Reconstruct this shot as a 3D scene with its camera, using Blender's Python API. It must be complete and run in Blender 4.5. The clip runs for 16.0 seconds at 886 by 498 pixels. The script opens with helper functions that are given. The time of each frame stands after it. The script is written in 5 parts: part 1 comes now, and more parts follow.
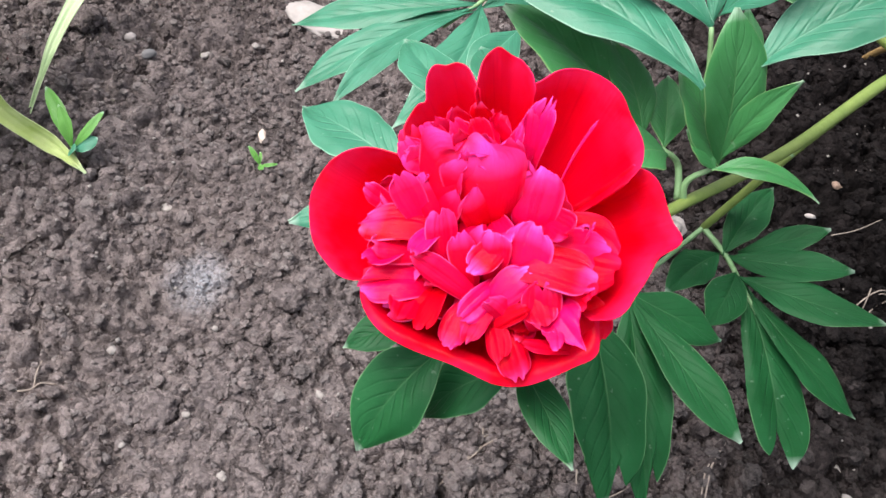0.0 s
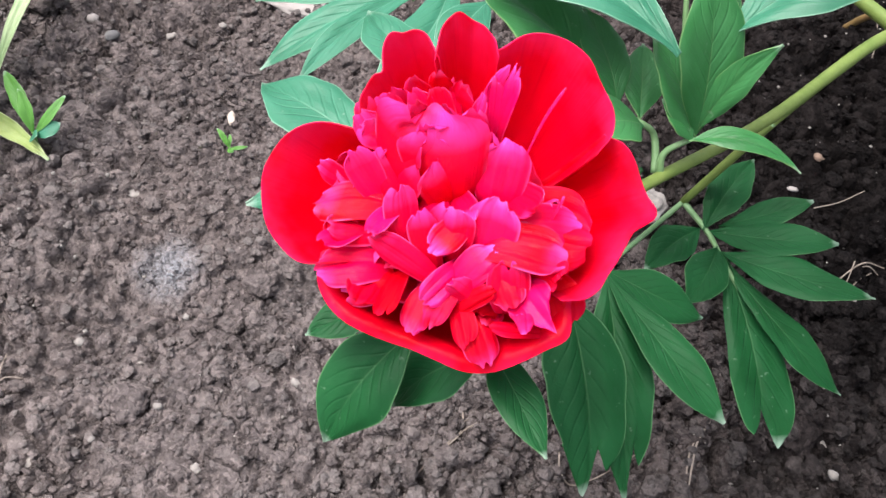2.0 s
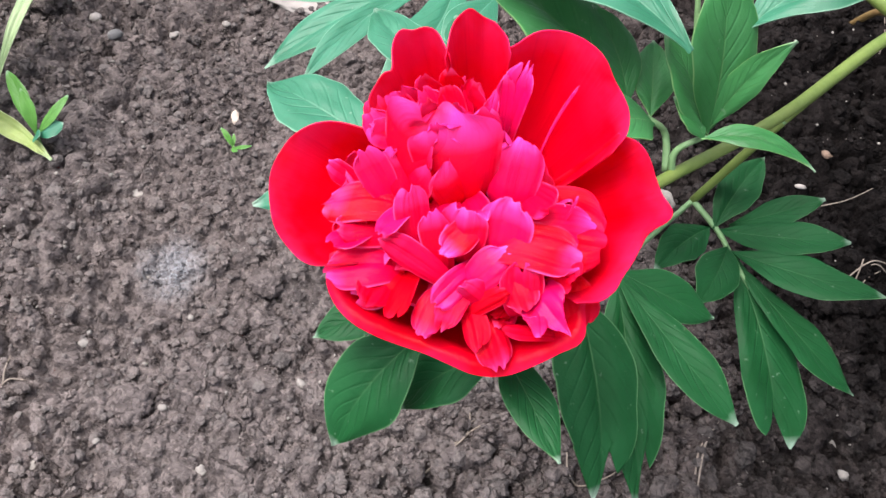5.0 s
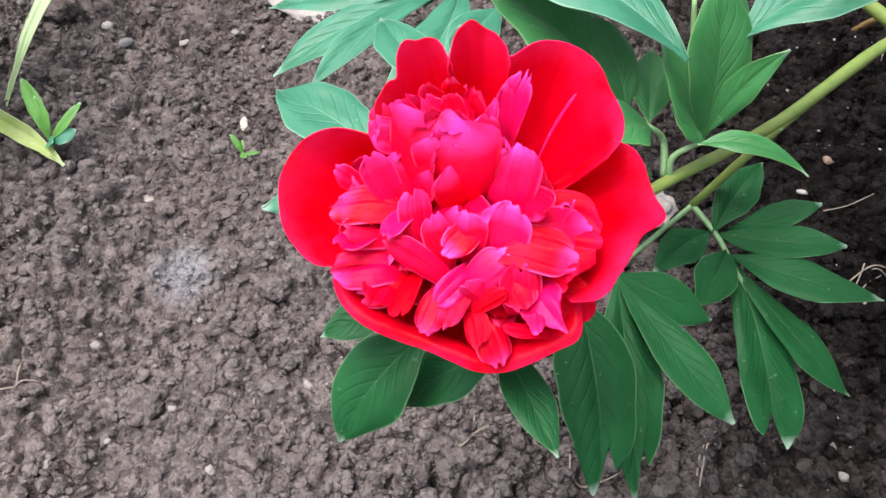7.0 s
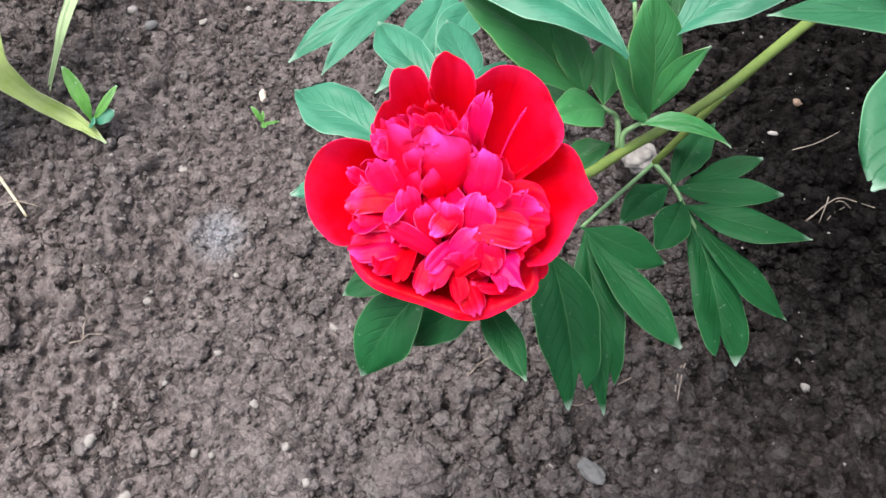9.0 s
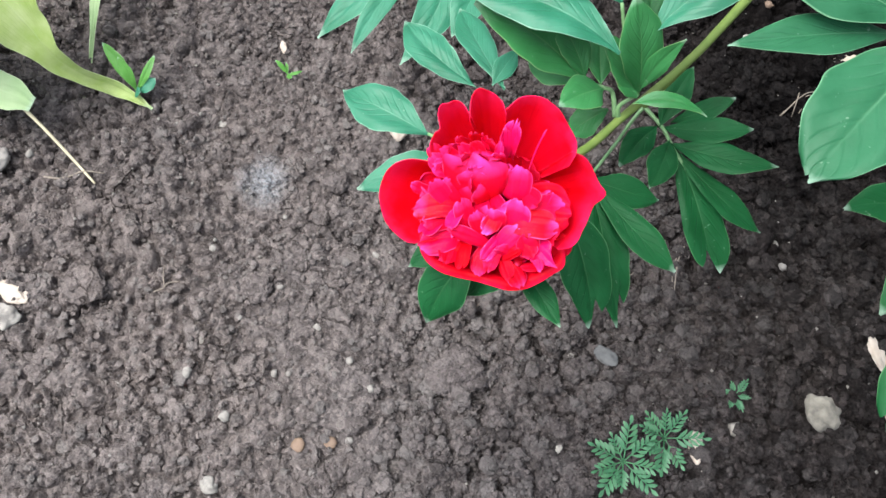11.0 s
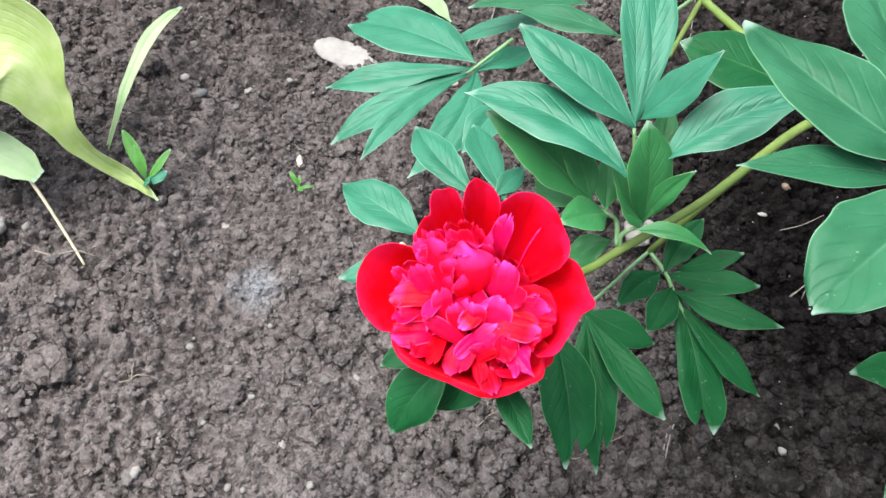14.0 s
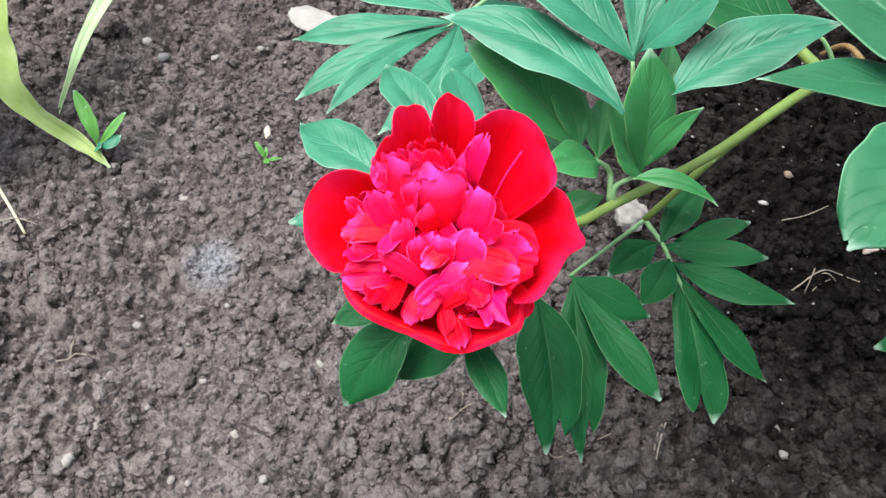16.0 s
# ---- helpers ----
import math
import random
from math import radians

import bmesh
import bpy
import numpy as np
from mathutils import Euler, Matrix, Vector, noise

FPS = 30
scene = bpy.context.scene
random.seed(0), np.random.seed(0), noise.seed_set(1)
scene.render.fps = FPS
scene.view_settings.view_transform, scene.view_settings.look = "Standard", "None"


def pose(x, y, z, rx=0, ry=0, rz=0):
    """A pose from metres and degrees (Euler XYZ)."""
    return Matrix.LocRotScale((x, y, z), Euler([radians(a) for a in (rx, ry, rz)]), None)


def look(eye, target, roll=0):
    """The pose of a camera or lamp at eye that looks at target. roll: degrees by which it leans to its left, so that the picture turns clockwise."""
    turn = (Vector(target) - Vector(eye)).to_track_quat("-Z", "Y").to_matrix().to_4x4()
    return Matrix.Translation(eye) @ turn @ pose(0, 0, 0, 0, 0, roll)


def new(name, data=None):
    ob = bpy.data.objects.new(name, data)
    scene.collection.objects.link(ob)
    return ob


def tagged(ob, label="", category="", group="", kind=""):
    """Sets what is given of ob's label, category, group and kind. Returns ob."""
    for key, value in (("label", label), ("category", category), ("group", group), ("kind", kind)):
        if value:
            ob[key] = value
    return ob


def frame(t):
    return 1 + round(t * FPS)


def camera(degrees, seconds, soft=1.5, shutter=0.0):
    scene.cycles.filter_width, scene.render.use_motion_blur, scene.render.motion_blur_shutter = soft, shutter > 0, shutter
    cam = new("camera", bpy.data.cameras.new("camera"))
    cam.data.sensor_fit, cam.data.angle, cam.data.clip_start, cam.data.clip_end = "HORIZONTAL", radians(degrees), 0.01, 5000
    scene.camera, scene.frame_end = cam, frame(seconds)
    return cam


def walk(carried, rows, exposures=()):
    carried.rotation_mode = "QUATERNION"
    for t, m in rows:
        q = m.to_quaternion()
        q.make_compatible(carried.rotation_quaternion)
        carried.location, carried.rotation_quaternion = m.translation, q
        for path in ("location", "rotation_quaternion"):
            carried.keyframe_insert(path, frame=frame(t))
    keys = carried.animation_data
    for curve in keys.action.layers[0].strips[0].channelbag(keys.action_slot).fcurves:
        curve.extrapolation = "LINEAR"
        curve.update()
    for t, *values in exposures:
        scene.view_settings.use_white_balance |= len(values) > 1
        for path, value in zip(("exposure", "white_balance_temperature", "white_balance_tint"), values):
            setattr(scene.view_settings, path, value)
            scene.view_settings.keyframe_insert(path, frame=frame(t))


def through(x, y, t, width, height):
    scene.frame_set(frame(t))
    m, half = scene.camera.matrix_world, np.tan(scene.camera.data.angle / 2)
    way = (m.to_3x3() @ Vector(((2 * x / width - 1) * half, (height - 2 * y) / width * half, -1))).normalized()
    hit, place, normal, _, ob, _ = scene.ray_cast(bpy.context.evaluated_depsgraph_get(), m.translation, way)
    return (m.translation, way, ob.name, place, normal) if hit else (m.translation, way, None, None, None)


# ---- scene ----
cam = camera(53.16, 16.0)
PATH = [  # seconds, eye, yaw, pitch, roll
    (0, 0.02313, 0.01423, 0.5899, 4.823, -57.392, 13.530),
    (0.5, 0.02874, 0.01908, 0.58678, 4.501, -57.523, 13.175),
    (1, 0.0311, 0.02087, 0.58471, 3.399, -57.472, 13.834),
    (1.5, 0.03193, 0.0218, 0.58156, 2.824, -57.691, 14.127),
    (2, 0.0293, 0.02394, 0.57703, 2.627, -58.298, 14.156),
    (2.5, 0.02609, 0.02539, 0.57235, 2.206, -58.771, 14.638),
    (3, 0.02493, 0.02599, 0.57031, 2.133, -58.862, 14.743),
    (3.5, 0.02646, 0.02404, 0.57401, 2.708, -58.712, 14.145),
    (4, 0.02704, 0.02485, 0.5742, 2.899, -58.730, 13.942),
    (4.2, 0.0265, 0.02708, 0.56998, 2.541, -58.553, 14.231),
    (6.5, 0.02753, 0.02184, 0.58203, 3.783, -58.373, 12.793),
    (7, 0.02851, 0.02036, 0.5814, 3.871, -58.170, 12.932),
    (7.5, 0.03056, 0.02143, 0.58215, 3.837, -58.107, 12.673),
    (8, 0.03926, 0.01539, 0.62355, 6.714, -60.281, 8.331),
    (8.2, 0.03988, 0.01187, 0.63833, 4.572, -61.484, 10.164),
    (10.3, 0.03175, -0.0223, 0.72109, 6.184, -64.013, 6.286),
    (10.5, 0.03733, -0.01677, 0.75108, 6.581, -67.709, 1.883),
    (11, 0.00104, 0.0032, 0.77983, -0.612, -71.884, 9.002),
    (11.5, 0.01754, 0.0154, 0.77355, -3.314, -71.703, 11.780),
    (12, 0.02184, 0.01801, 0.75361, 3.375, -63.202, 8.253),
    (12.5, 0.01792, 0.01092, 0.75373, 4.740, -62.196, 7.613),
    (13, 0.01595, -0.00049, 0.75387, 3.898, -62.603, 9.510),
    (13.5, 0.01881, -0.00771, 0.75324, 4.294, -62.480, 10.044),
    (14, 0.02336, -0.01949, 0.7404, 5.878, -60.831, 11.026),
    (14.5, 0.03444, -0.02442, 0.71259, 7.935, -59.303, 10.491),
    (15, 0.03721, -0.02716, 0.68535, 7.136, -59.083, 11.948),
    (15.5, 0.04196, -0.02142, 0.67211, 6.384, -59.387, 12.015),
    (16, 0.0404, -0.01646, 0.66597, 4.885, -59.160, 13.317),
]
walk(cam, [(t, pose(x, y, z, 90 + pitch, 0, yaw) @ pose(0, 0, 0, 0, 0, roll)) for t, x, y, z, yaw, pitch, roll in PATH],
     [(0, 1.34, 6500, 12), (8, 1.34, 6500, 12), (10.5, 1.28, 6250, 4), (11.5, 1.28, 6250, 4), (12.5, 1.38, 6250, 4), (16, 1.38, 6250, 4)])

# ---- light ----
world = bpy.data.worlds.new("world")
scene.world = world
world.use_nodes = True
wn = world.node_tree
sky = wn.nodes.new("ShaderNodeTexSky")
sky.sky_type, sky.sun_disc = "NISHITA", False
sky.sun_elevation, sky.sun_rotation = radians(66), radians(-90)
sky.air_density, sky.dust_density = 1.0, 4.0
haze = wn.nodes.new("ShaderNodeHueSaturation")
haze.inputs["Saturation"].default_value = 0.45
wn.links.new(sky.outputs[0], haze.inputs["Color"])
wn.links.new(haze.outputs[0], wn.nodes["Background"].inputs[0])
wn.nodes["Background"].inputs[1].default_value = 0.13
sun = new("sun", bpy.data.lights.new("sun", "SUN"))
sun.data.energy, sun.data.angle, sun.data.color = 2.3, radians(45), (1.0, 0.98, 0.95)
sun.matrix_world = look((-0.8, 0.0, 1.8), (0, 0, 0))
scene.view_settings.exposure = 1.38


# ---- materials ----
class Nodes:
    """Short way to wire a node material."""

    def __init__(self, name):
        self.m = bpy.data.materials.new(name)
        self.m.use_nodes = True
        self.t = self.m.node_tree
        self.b = self.t.nodes["Principled BSDF"]

    def add(self, kind, ins=(), **props):
        n = self.t.nodes.new("ShaderNode" + kind)
        for k, v in props.items():
            setattr(n, k, v)
        for k, v in dict(ins).items():
            self.put(n.inputs[k], v)
        return n

    def put(self, socket, v):
        if hasattr(v, "is_output"):
            self.t.links.new(v, socket)
        else:
            socket.default_value = v

    def math(self, op, a, b=0.0, clamp=False):
        n = self.add("Math", {0: a, 1: b}, operation=op)
        n.use_clamp = clamp
        return n.outputs[0]

    def mix(self, f, a, b):
        n = self.add("Mix", data_type="RGBA")
        self.put(n.inputs[0], f), self.put(n.inputs[6], a), self.put(n.inputs[7], b)
        return n.outputs[2]

    def noise(self, vec, scale, detail=4.0, rough=0.55):
        return self.add("TexNoise", {"Vector": vec, "Scale": scale, "Detail": detail, "Roughness": rough}).outputs["Fac"]

    def ramp(self, f, a, b):
        n = self.add("MapRange", {0: f, 1: a, 2: b})
        n.clamp = True
        return n.outputs[0]

    def bump(self, height, strength, distance, normal=None):
        n = self.add("Bump", {"Height": height, "Strength": strength, "Distance": distance})
        if normal is not None:
            self.put(n.inputs["Normal"], normal)
        return n.outputs[0]

    def coords(self, which="Object"):
        return self.add("TexCoord").outputs[which]

    def random(self):
        return self.add("ObjectInfo").outputs["Random"]

    def done(self, color, rough, normal=None, through=None, share=0.0, spec=0.5):
        self.put(self.b.inputs["Base Color"], color)
        self.put(self.b.inputs["Roughness"], rough)
        self.put(self.b.inputs["Specular IOR Level"], spec)
        if normal is not None:
            self.put(self.b.inputs["Normal"], normal)
        if through is not None:
            tr = self.add("BsdfTranslucent")
            self.put(tr.inputs[0], through)
            mixer = self.add("MixShader")
            self.put(mixer.inputs[0], share)
            self.t.links.new(self.b.outputs[0], mixer.inputs[1])
            self.t.links.new(tr.outputs[0], mixer.inputs[2])
            self.t.links.new(mixer.outputs[0], self.t.nodes["Material Output"].inputs[0])
        return self.m


def rgb(r, g, b):
    return (r, g, b, 1.0)


def soil_material(name, loose=0.0):
    s = Nodes(name)
    o = s.add("NewGeometry").outputs["Position"]
    big, mid, fine, dust = s.noise(o, 3.5, 3), s.noise(o, 70, 6, 0.7), s.noise(o, 380, 5, 0.75), s.noise(o, 1300, 3, 0.7)
    bent = s.add("VectorMath", {0: o, 1: s.add("VectorMath", {0: s.add("TexNoise", {"Vector": o, "Scale": 90.0, "Detail": 3.0}).outputs["Color"], 1: (0.011, 0.011, 0.011)}, operation="MULTIPLY").outputs[0]}, operation="ADD").outputs[0]
    cell = s.add("TexVoronoi", {"Vector": bent, "Scale": 120.0}, feature="F1")
    crumb = s.add("TexVoronoi", {"Vector": bent, "Scale": 310.0}, feature="F1")
    crack = s.add("TexVoronoi", {"Vector": bent, "Scale": 38.0}, feature="DISTANCE_TO_EDGE").outputs["Distance"]
    split = s.math("MULTIPLY", s.ramp(crack, 0.045, 0.012), s.ramp(s.noise(o, 14, 2), 0.5, 0.62))
    tone = s.add("SeparateColor", {0: crumb.outputs["Color"]}).outputs[0]
    c = s.mix(s.ramp(mid, 0.3, 0.72), rgb(0.062, 0.055, 0.054), rgb(0.108, 0.096, 0.094))
    c = s.mix(s.ramp(big, 0.35, 0.7), c, s.mix(0.5, c, rgb(0.14, 0.114, 0.102)))
    c = s.mix(s.math("MULTIPLY", s.ramp(tone, 0.5, 1.0), 0.75), c, rgb(0.17, 0.146, 0.140))
    lump = s.add("SeparateColor", {0: cell.outputs["Color"]}).outputs[1]
    c = s.mix(s.math("MULTIPLY", s.ramp(lump, 0.5, 1.0), 0.5), c, rgb(0.17, 0.148, 0.14))
    c = s.mix(s.math("MULTIPLY", s.ramp(lump, 0.4, 0.0), 0.55), c, rgb(0.034, 0.029, 0.028))
    c = s.mix(s.ramp(fine, 0.56, 0.82), c, rgb(0.24, 0.205, 0.19))
    c = s.mix(s.ramp(dust, 0.70, 0.78), c, rgb(0.34, 0.30, 0.27))
    c = s.mix(s.math("MULTIPLY", split, 0.6), c, rgb(0.014, 0.011, 0.010))
    # the soil is paler in front
    place = s.add("SeparateXYZ", {0: o}).outputs
    reach = s.add("VectorMath", {0: o, 1: (0.3, 0.35, 0.0)}, operation="DISTANCE").outputs["Value"]
    bed = s.ramp(s.math("ADD", reach, s.math("MULTIPLY", s.math("SUBTRACT", big, 0.5), 0.5)), 2.2, 1.0)
    front_tone = s.ramp(s.math("ADD", s.math("ADD", place[1], s.math("MULTIPLY", s.math("MAXIMUM", place[0], 0.0), 1.2)), s.math("MULTIPLY", s.math("SUBTRACT", big, 0.5), 0.3)), 0.62, 0.12)
    c = s.add("Mix", {0: 1.0, 6: c, 7: s.mix(s.math("MULTIPLY", front_tone, bed), rgb(0.96, 0.91, 0.91), rgb(1.32, 1.28, 1.30))}, data_type="RGBA", blend_type="MULTIPLY").outputs[2]
    if loose:
        island = s.add("NewGeometry").outputs["Random Per Island"]
        c = s.mix(s.math("MULTIPLY", s.ramp(island, 0.25, 1.0), loose), c, s.mix(0.65, c, rgb(0.19, 0.172, 0.166)))
        c = s.mix(s.ramp(island, 0.22, 0.0), c, s.mix(0.6, c, rgb(0.035, 0.031, 0.030)))
    # shade right of the peony and round its foot, put into the soil's colour
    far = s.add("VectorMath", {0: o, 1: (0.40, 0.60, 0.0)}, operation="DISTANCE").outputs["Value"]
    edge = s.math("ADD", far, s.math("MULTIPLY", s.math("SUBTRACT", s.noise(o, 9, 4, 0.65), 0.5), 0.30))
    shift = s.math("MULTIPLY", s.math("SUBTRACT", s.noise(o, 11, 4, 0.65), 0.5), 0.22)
    shade_right = s.math("MULTIPLY", s.ramp(s.math("ADD", place[0], shift), 0.10, 0.32), s.math("SUBTRACT", 1.0, s.math("MULTIPLY", s.ramp(lump, 0.55, 1.0), 0.35)))
    c = s.add("Mix", {0: s.math("MULTIPLY", shade_right, bed), 6: c, 7: rgb(0.30, 0.294, 0.298)}, data_type="RGBA", blend_type="MULTIPLY").outputs[2]
    # the soil is darker in front too, towards the right
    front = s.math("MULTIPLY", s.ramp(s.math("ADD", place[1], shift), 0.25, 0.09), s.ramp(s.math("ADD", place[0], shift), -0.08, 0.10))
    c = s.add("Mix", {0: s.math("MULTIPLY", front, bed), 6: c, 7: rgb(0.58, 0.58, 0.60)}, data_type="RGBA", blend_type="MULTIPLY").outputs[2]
    shade_foot = s.math("MULTIPLY", s.ramp(edge, 0.38, 0.18), 0.92)
    c = s.add("Mix", {0: shade_foot, 6: c, 7: rgb(0.13, 0.13, 0.135)}, data_type="RGBA", blend_type="MULTIPLY").outputs[2]
    # a dusting of wood ash on one spot
    d = s.add("VectorMath", {0: o, 1: (-0.172, 0.297, 0.0)}, operation="DISTANCE").outputs["Value"]
    ash = s.math("MULTIPLY", s.ramp(s.math("ADD", d, s.math("MULTIPLY", s.math("SUBTRACT", mid, 0.5), 0.03)), 0.03, 0.004), s.ramp(fine, 0.32, 0.62))
    c = s.mix(s.math("MULTIPLY", ash, 0.75), c, rgb(0.36, 0.375, 0.41))
    n = s.bump(s.math("MULTIPLY", cell.outputs["Distance"], -1.0), 0.5, 0.006)
    n = s.bump(s.math("MULTIPLY", crumb.outputs["Distance"], -1.0), 0.9, 0.0022, n)
    n = s.bump(mid, 0.45, 0.004, n)
    n = s.bump(fine, 1.0, 0.0018, n)
    n = s.bump(s.math("MULTIPLY", split, -1.0), 1.0, 0.003, n)
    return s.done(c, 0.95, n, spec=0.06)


VEINS, SLANT = 8.0, 2.9  # side veins of a leaflet, and how far they run forward


def leaf_material(name, deep, pale, vein, rough, share=0.22, gleam=0.42, parallel=False):
    s = Nodes(name)
    uv = s.add("SeparateXYZ", {0: s.coords("UV")}).outputs
    u, d = uv[0], s.math("MULTIPLY", s.math("ABSOLUTE", s.math("SUBTRACT", uv[1], 0.5)), 2.0)
    o = s.coords()
    w = s.math("FRACT", s.math("SUBTRACT", s.math("ADD", s.math("MULTIPLY", u, VEINS), s.math("MULTIPLY", s.noise(o, 40, 2), 0.3)), s.math("MULTIPLY", d, SLANT)))
    near = s.math("MINIMUM", w, s.math("SUBTRACT", 1.0, w))
    side = s.math("MULTIPLY", s.ramp(near, 0.16, 0.0), s.ramp(d, 0.95, 0.4))
    rib = s.math("MULTIPLY", s.ramp(d, 0.045, 0.01), s.ramp(u, 0.85, 0.1))
    if parallel:
        w = s.math("FRACT", s.math("MULTIPLY", uv[1], 17.0))
        side = s.ramp(s.math("ABSOLUTE", s.math("SUBTRACT", w, 0.5)), 0.2, 0.0)
    edge = s.ramp(d, 0.958, 0.99)
    blotch = s.noise(o, 45, 4)
    grain = s.noise(o, 700, 3)
    c = s.mix(s.ramp(blotch, 0.32, 0.7), deep, pale)
    c = s.mix(s.math("MULTIPLY", s.random(), 0.35), c, pale)
    c = s.mix(s.math("MULTIPLY", side, 0.045), c, deep)
    c = s.mix(s.math("MULTIPLY", rib, 0.38), c, vein)
    c = s.mix(s.math("MULTIPLY", edge, 0.62), c, vein)
    c = s.mix(s.math("MULTIPLY", s.ramp(s.math("ADD", u, s.math("MULTIPLY", s.math("SUBTRACT", s.noise(o, 90, 2), 0.5), 0.12)), 0.93, 1.0), 0.55), c, rgb(0.45, 0.58, 0.48))
    speck = s.ramp(s.noise(o, 260, 2), 0.7, 0.78)
    c = s.mix(s.math("MULTIPLY", speck, 0.3), c, rgb(0.35, 0.45, 0.33))
    h = s.math("ADD", s.math("MULTIPLY", side, -0.6), s.math("MULTIPLY", rib, -1.0))
    n = s.bump(h, 0.45, 0.0009)
    n = s.bump(grain, 0.3, 0.0004, n)
    n = s.bump(s.noise(o, 150, 3, 0.6), 0.35, 0.0012, n)
    r = s.math("ADD", rough, s.math("MULTIPLY", s.math("SUBTRACT", blotch, 0.5), 0.3))
    return s.done(c, r, n, s.mix(0.5, c, rgb(0.12, 0.32, 0.03)), share, spec=gleam)


def petal_material(name, red, pink, pale, gloss, crinkle=0.35, share=0.2):
    s = Nodes(name)
    uv = s.add("SeparateXYZ", {0: s.coords("UV")}).outputs
    o = s.coords()
    stretch = s.add("Mapping", {"Vector": s.coords("UV"), "Scale": (2.0, 38.0, 1.0)}).outputs[0]
    streak = s.noise(stretch, 1.0, 4)
    cloud = s.noise(o, 55, 3)
    c = s.mix(s.random(), red, pink)
    c = s.mix(s.math("MULTIPLY", s.ramp(cloud, 0.45, 0.75), 0.5), c, pink)
    c = s.mix(s.math("MULTIPLY", s.ramp(streak, 0.55, 0.8), 0.4), c, rgb(0.45, 0.0, 0.008))
    # paler free edge, with the sheen's pink highlights put into the colour
    rim = s.math("MULTIPLY", s.ramp(uv[0], 0.76, 1.0), s.ramp(cloud, 0.40, 0.60))
    c = s.mix(s.math("MULTIPLY", rim, pale), c, rgb(0.93, 0.05, 0.38))
    brink = s.math("MAXIMUM", uv[0], s.math("MULTIPLY", s.math("ABSOLUTE", s.math("SUBTRACT", uv[1], 0.5)), 2.0))
    brink = s.math("MULTIPLY", s.ramp(brink, 0.9, 1.0), s.ramp(s.noise(o, 90, 2), 0.4, 0.6))
    c = s.mix(s.math("MULTIPLY", brink, min(1.0, 0.6 * pale)), c, rgb(0.95, 0.11, 0.44))
    n = s.bump(streak, 0.35, 0.0010)
    n = s.bump(s.noise(o, 170, 3, 0.6), crinkle, 0.0014, n)
    return s.done(c, 0.26, n, c, share, spec=gloss)


def plain_material(name, a, b, scale, rough, depth=0.0006, through=None):
    s = Nodes(name)
    o = s.coords()
    k = s.noise(o, scale, 5, 0.6)
    c = s.mix(s.ramp(k, 0.3, 0.7), a, b)
    c = s.mix(s.math("MULTIPLY", s.random(), 0.4), c, a)
    n = s.bump(s.noise(o, scale * 5, 4), 0.6, depth)
    return s.done(c, rough, n, through, 0.2 if through else 0.0, spec=0.4)


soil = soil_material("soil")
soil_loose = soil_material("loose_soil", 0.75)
leaf_blue = leaf_material("blue_green_leaf", rgb(0.016, 0.130, 0.066), rgb(0.039, 0.203, 0.120), rgb(0.28, 0.50, 0.36), 0.46)
# deeper green lower leaves, with their shade also put into the colour
leaf_deep = leaf_material("deep_shaded_leaf", rgb(0.0045, 0.054, 0.013), rgb(0.010, 0.084, 0.025), rgb(0.13, 0.27, 0.12), 0.5, 0.12, 0.16)
leaf_young = leaf_material("young_leaf", rgb(0.029, 0.168, 0.044), rgb(0.058, 0.255, 0.082), rgb(0.30, 0.48, 0.20), 0.42, 0.36, 0.42)
leaf_broad = leaf_material("broad_leaf", rgb(0.015, 0.086, 0.036), rgb(0.030, 0.130, 0.062), rgb(0.20, 0.38, 0.22), 0.46, 0.14, 0.2)
leaf_bright = leaf_material("seedling_leaf", rgb(0.06, 0.20, 0.03), rgb(0.11, 0.30, 0.05), rgb(0.30, 0.48, 0.20), 0.42, 0.24, 0.4)
tulip_green = leaf_material("tulip_leaf", rgb(0.33, 0.45, 0.10), rgb(0.56, 0.64, 0.30), rgb(0.60, 0.66, 0.38), 0.40, 0.36, parallel=True)
tulip_pale = leaf_material("pale_tulip_leaf", rgb(0.27, 0.42, 0.19), rgb(0.44, 0.55, 0.31), rgb(0.6, 0.65, 0.45), 0.45, parallel=True)
petal_red = petal_material("red_petal", rgb(0.78, 0.0006, 0.008), rgb(0.82, 0.001, 0.030), 0.16, 0.05, 0.06, 0.32)
petal_pale = petal_material("pale_petal", rgb(0.84, 0.002, 0.05), rgb(0.88, 0.005, 0.14), 1.0, 0.14)
petal_pink = petal_material("pink_petal", rgb(0.76, 0.001, 0.008), rgb(0.84, 0.002, 0.070), 1.0, 0.10)
stem_green = plain_material("green_stem", rgb(0.105, 0.165, 0.032), rgb(0.17, 0.225, 0.055), 60, 0.5)
stem_brown = plain_material("brown_stem", rgb(0.13, 0.075, 0.03), rgb(0.24, 0.16, 0.06), 60, 0.55)
stalk_green = plain_material("pale_stalk", rgb(0.13, 0.25, 0.10), rgb(0.22, 0.36, 0.18), 80, 0.5)
straw = plain_material("dry_straw", rgb(0.46, 0.39, 0.26), rgb(0.60, 0.53, 0.38), 150, 0.7)
root_pale = plain_material("pale_root", rgb(0.16, 0.13, 0.11), rgb(0.28, 0.23, 0.19), 200, 0.8)
stone_pale = plain_material("pale_stone", rgb(0.15, 0.135, 0.125), rgb(0.34, 0.31, 0.285), 130, 0.85)
stone_white = plain_material("white_stone", rgb(0.23, 0.208, 0.195), rgb(0.35, 0.315, 0.295), 110, 0.85)
stone_weathered = plain_material("weathered_stone", rgb(0.085, 0.076, 0.068), rgb(0.25, 0.225, 0.19), 70, 0.85)
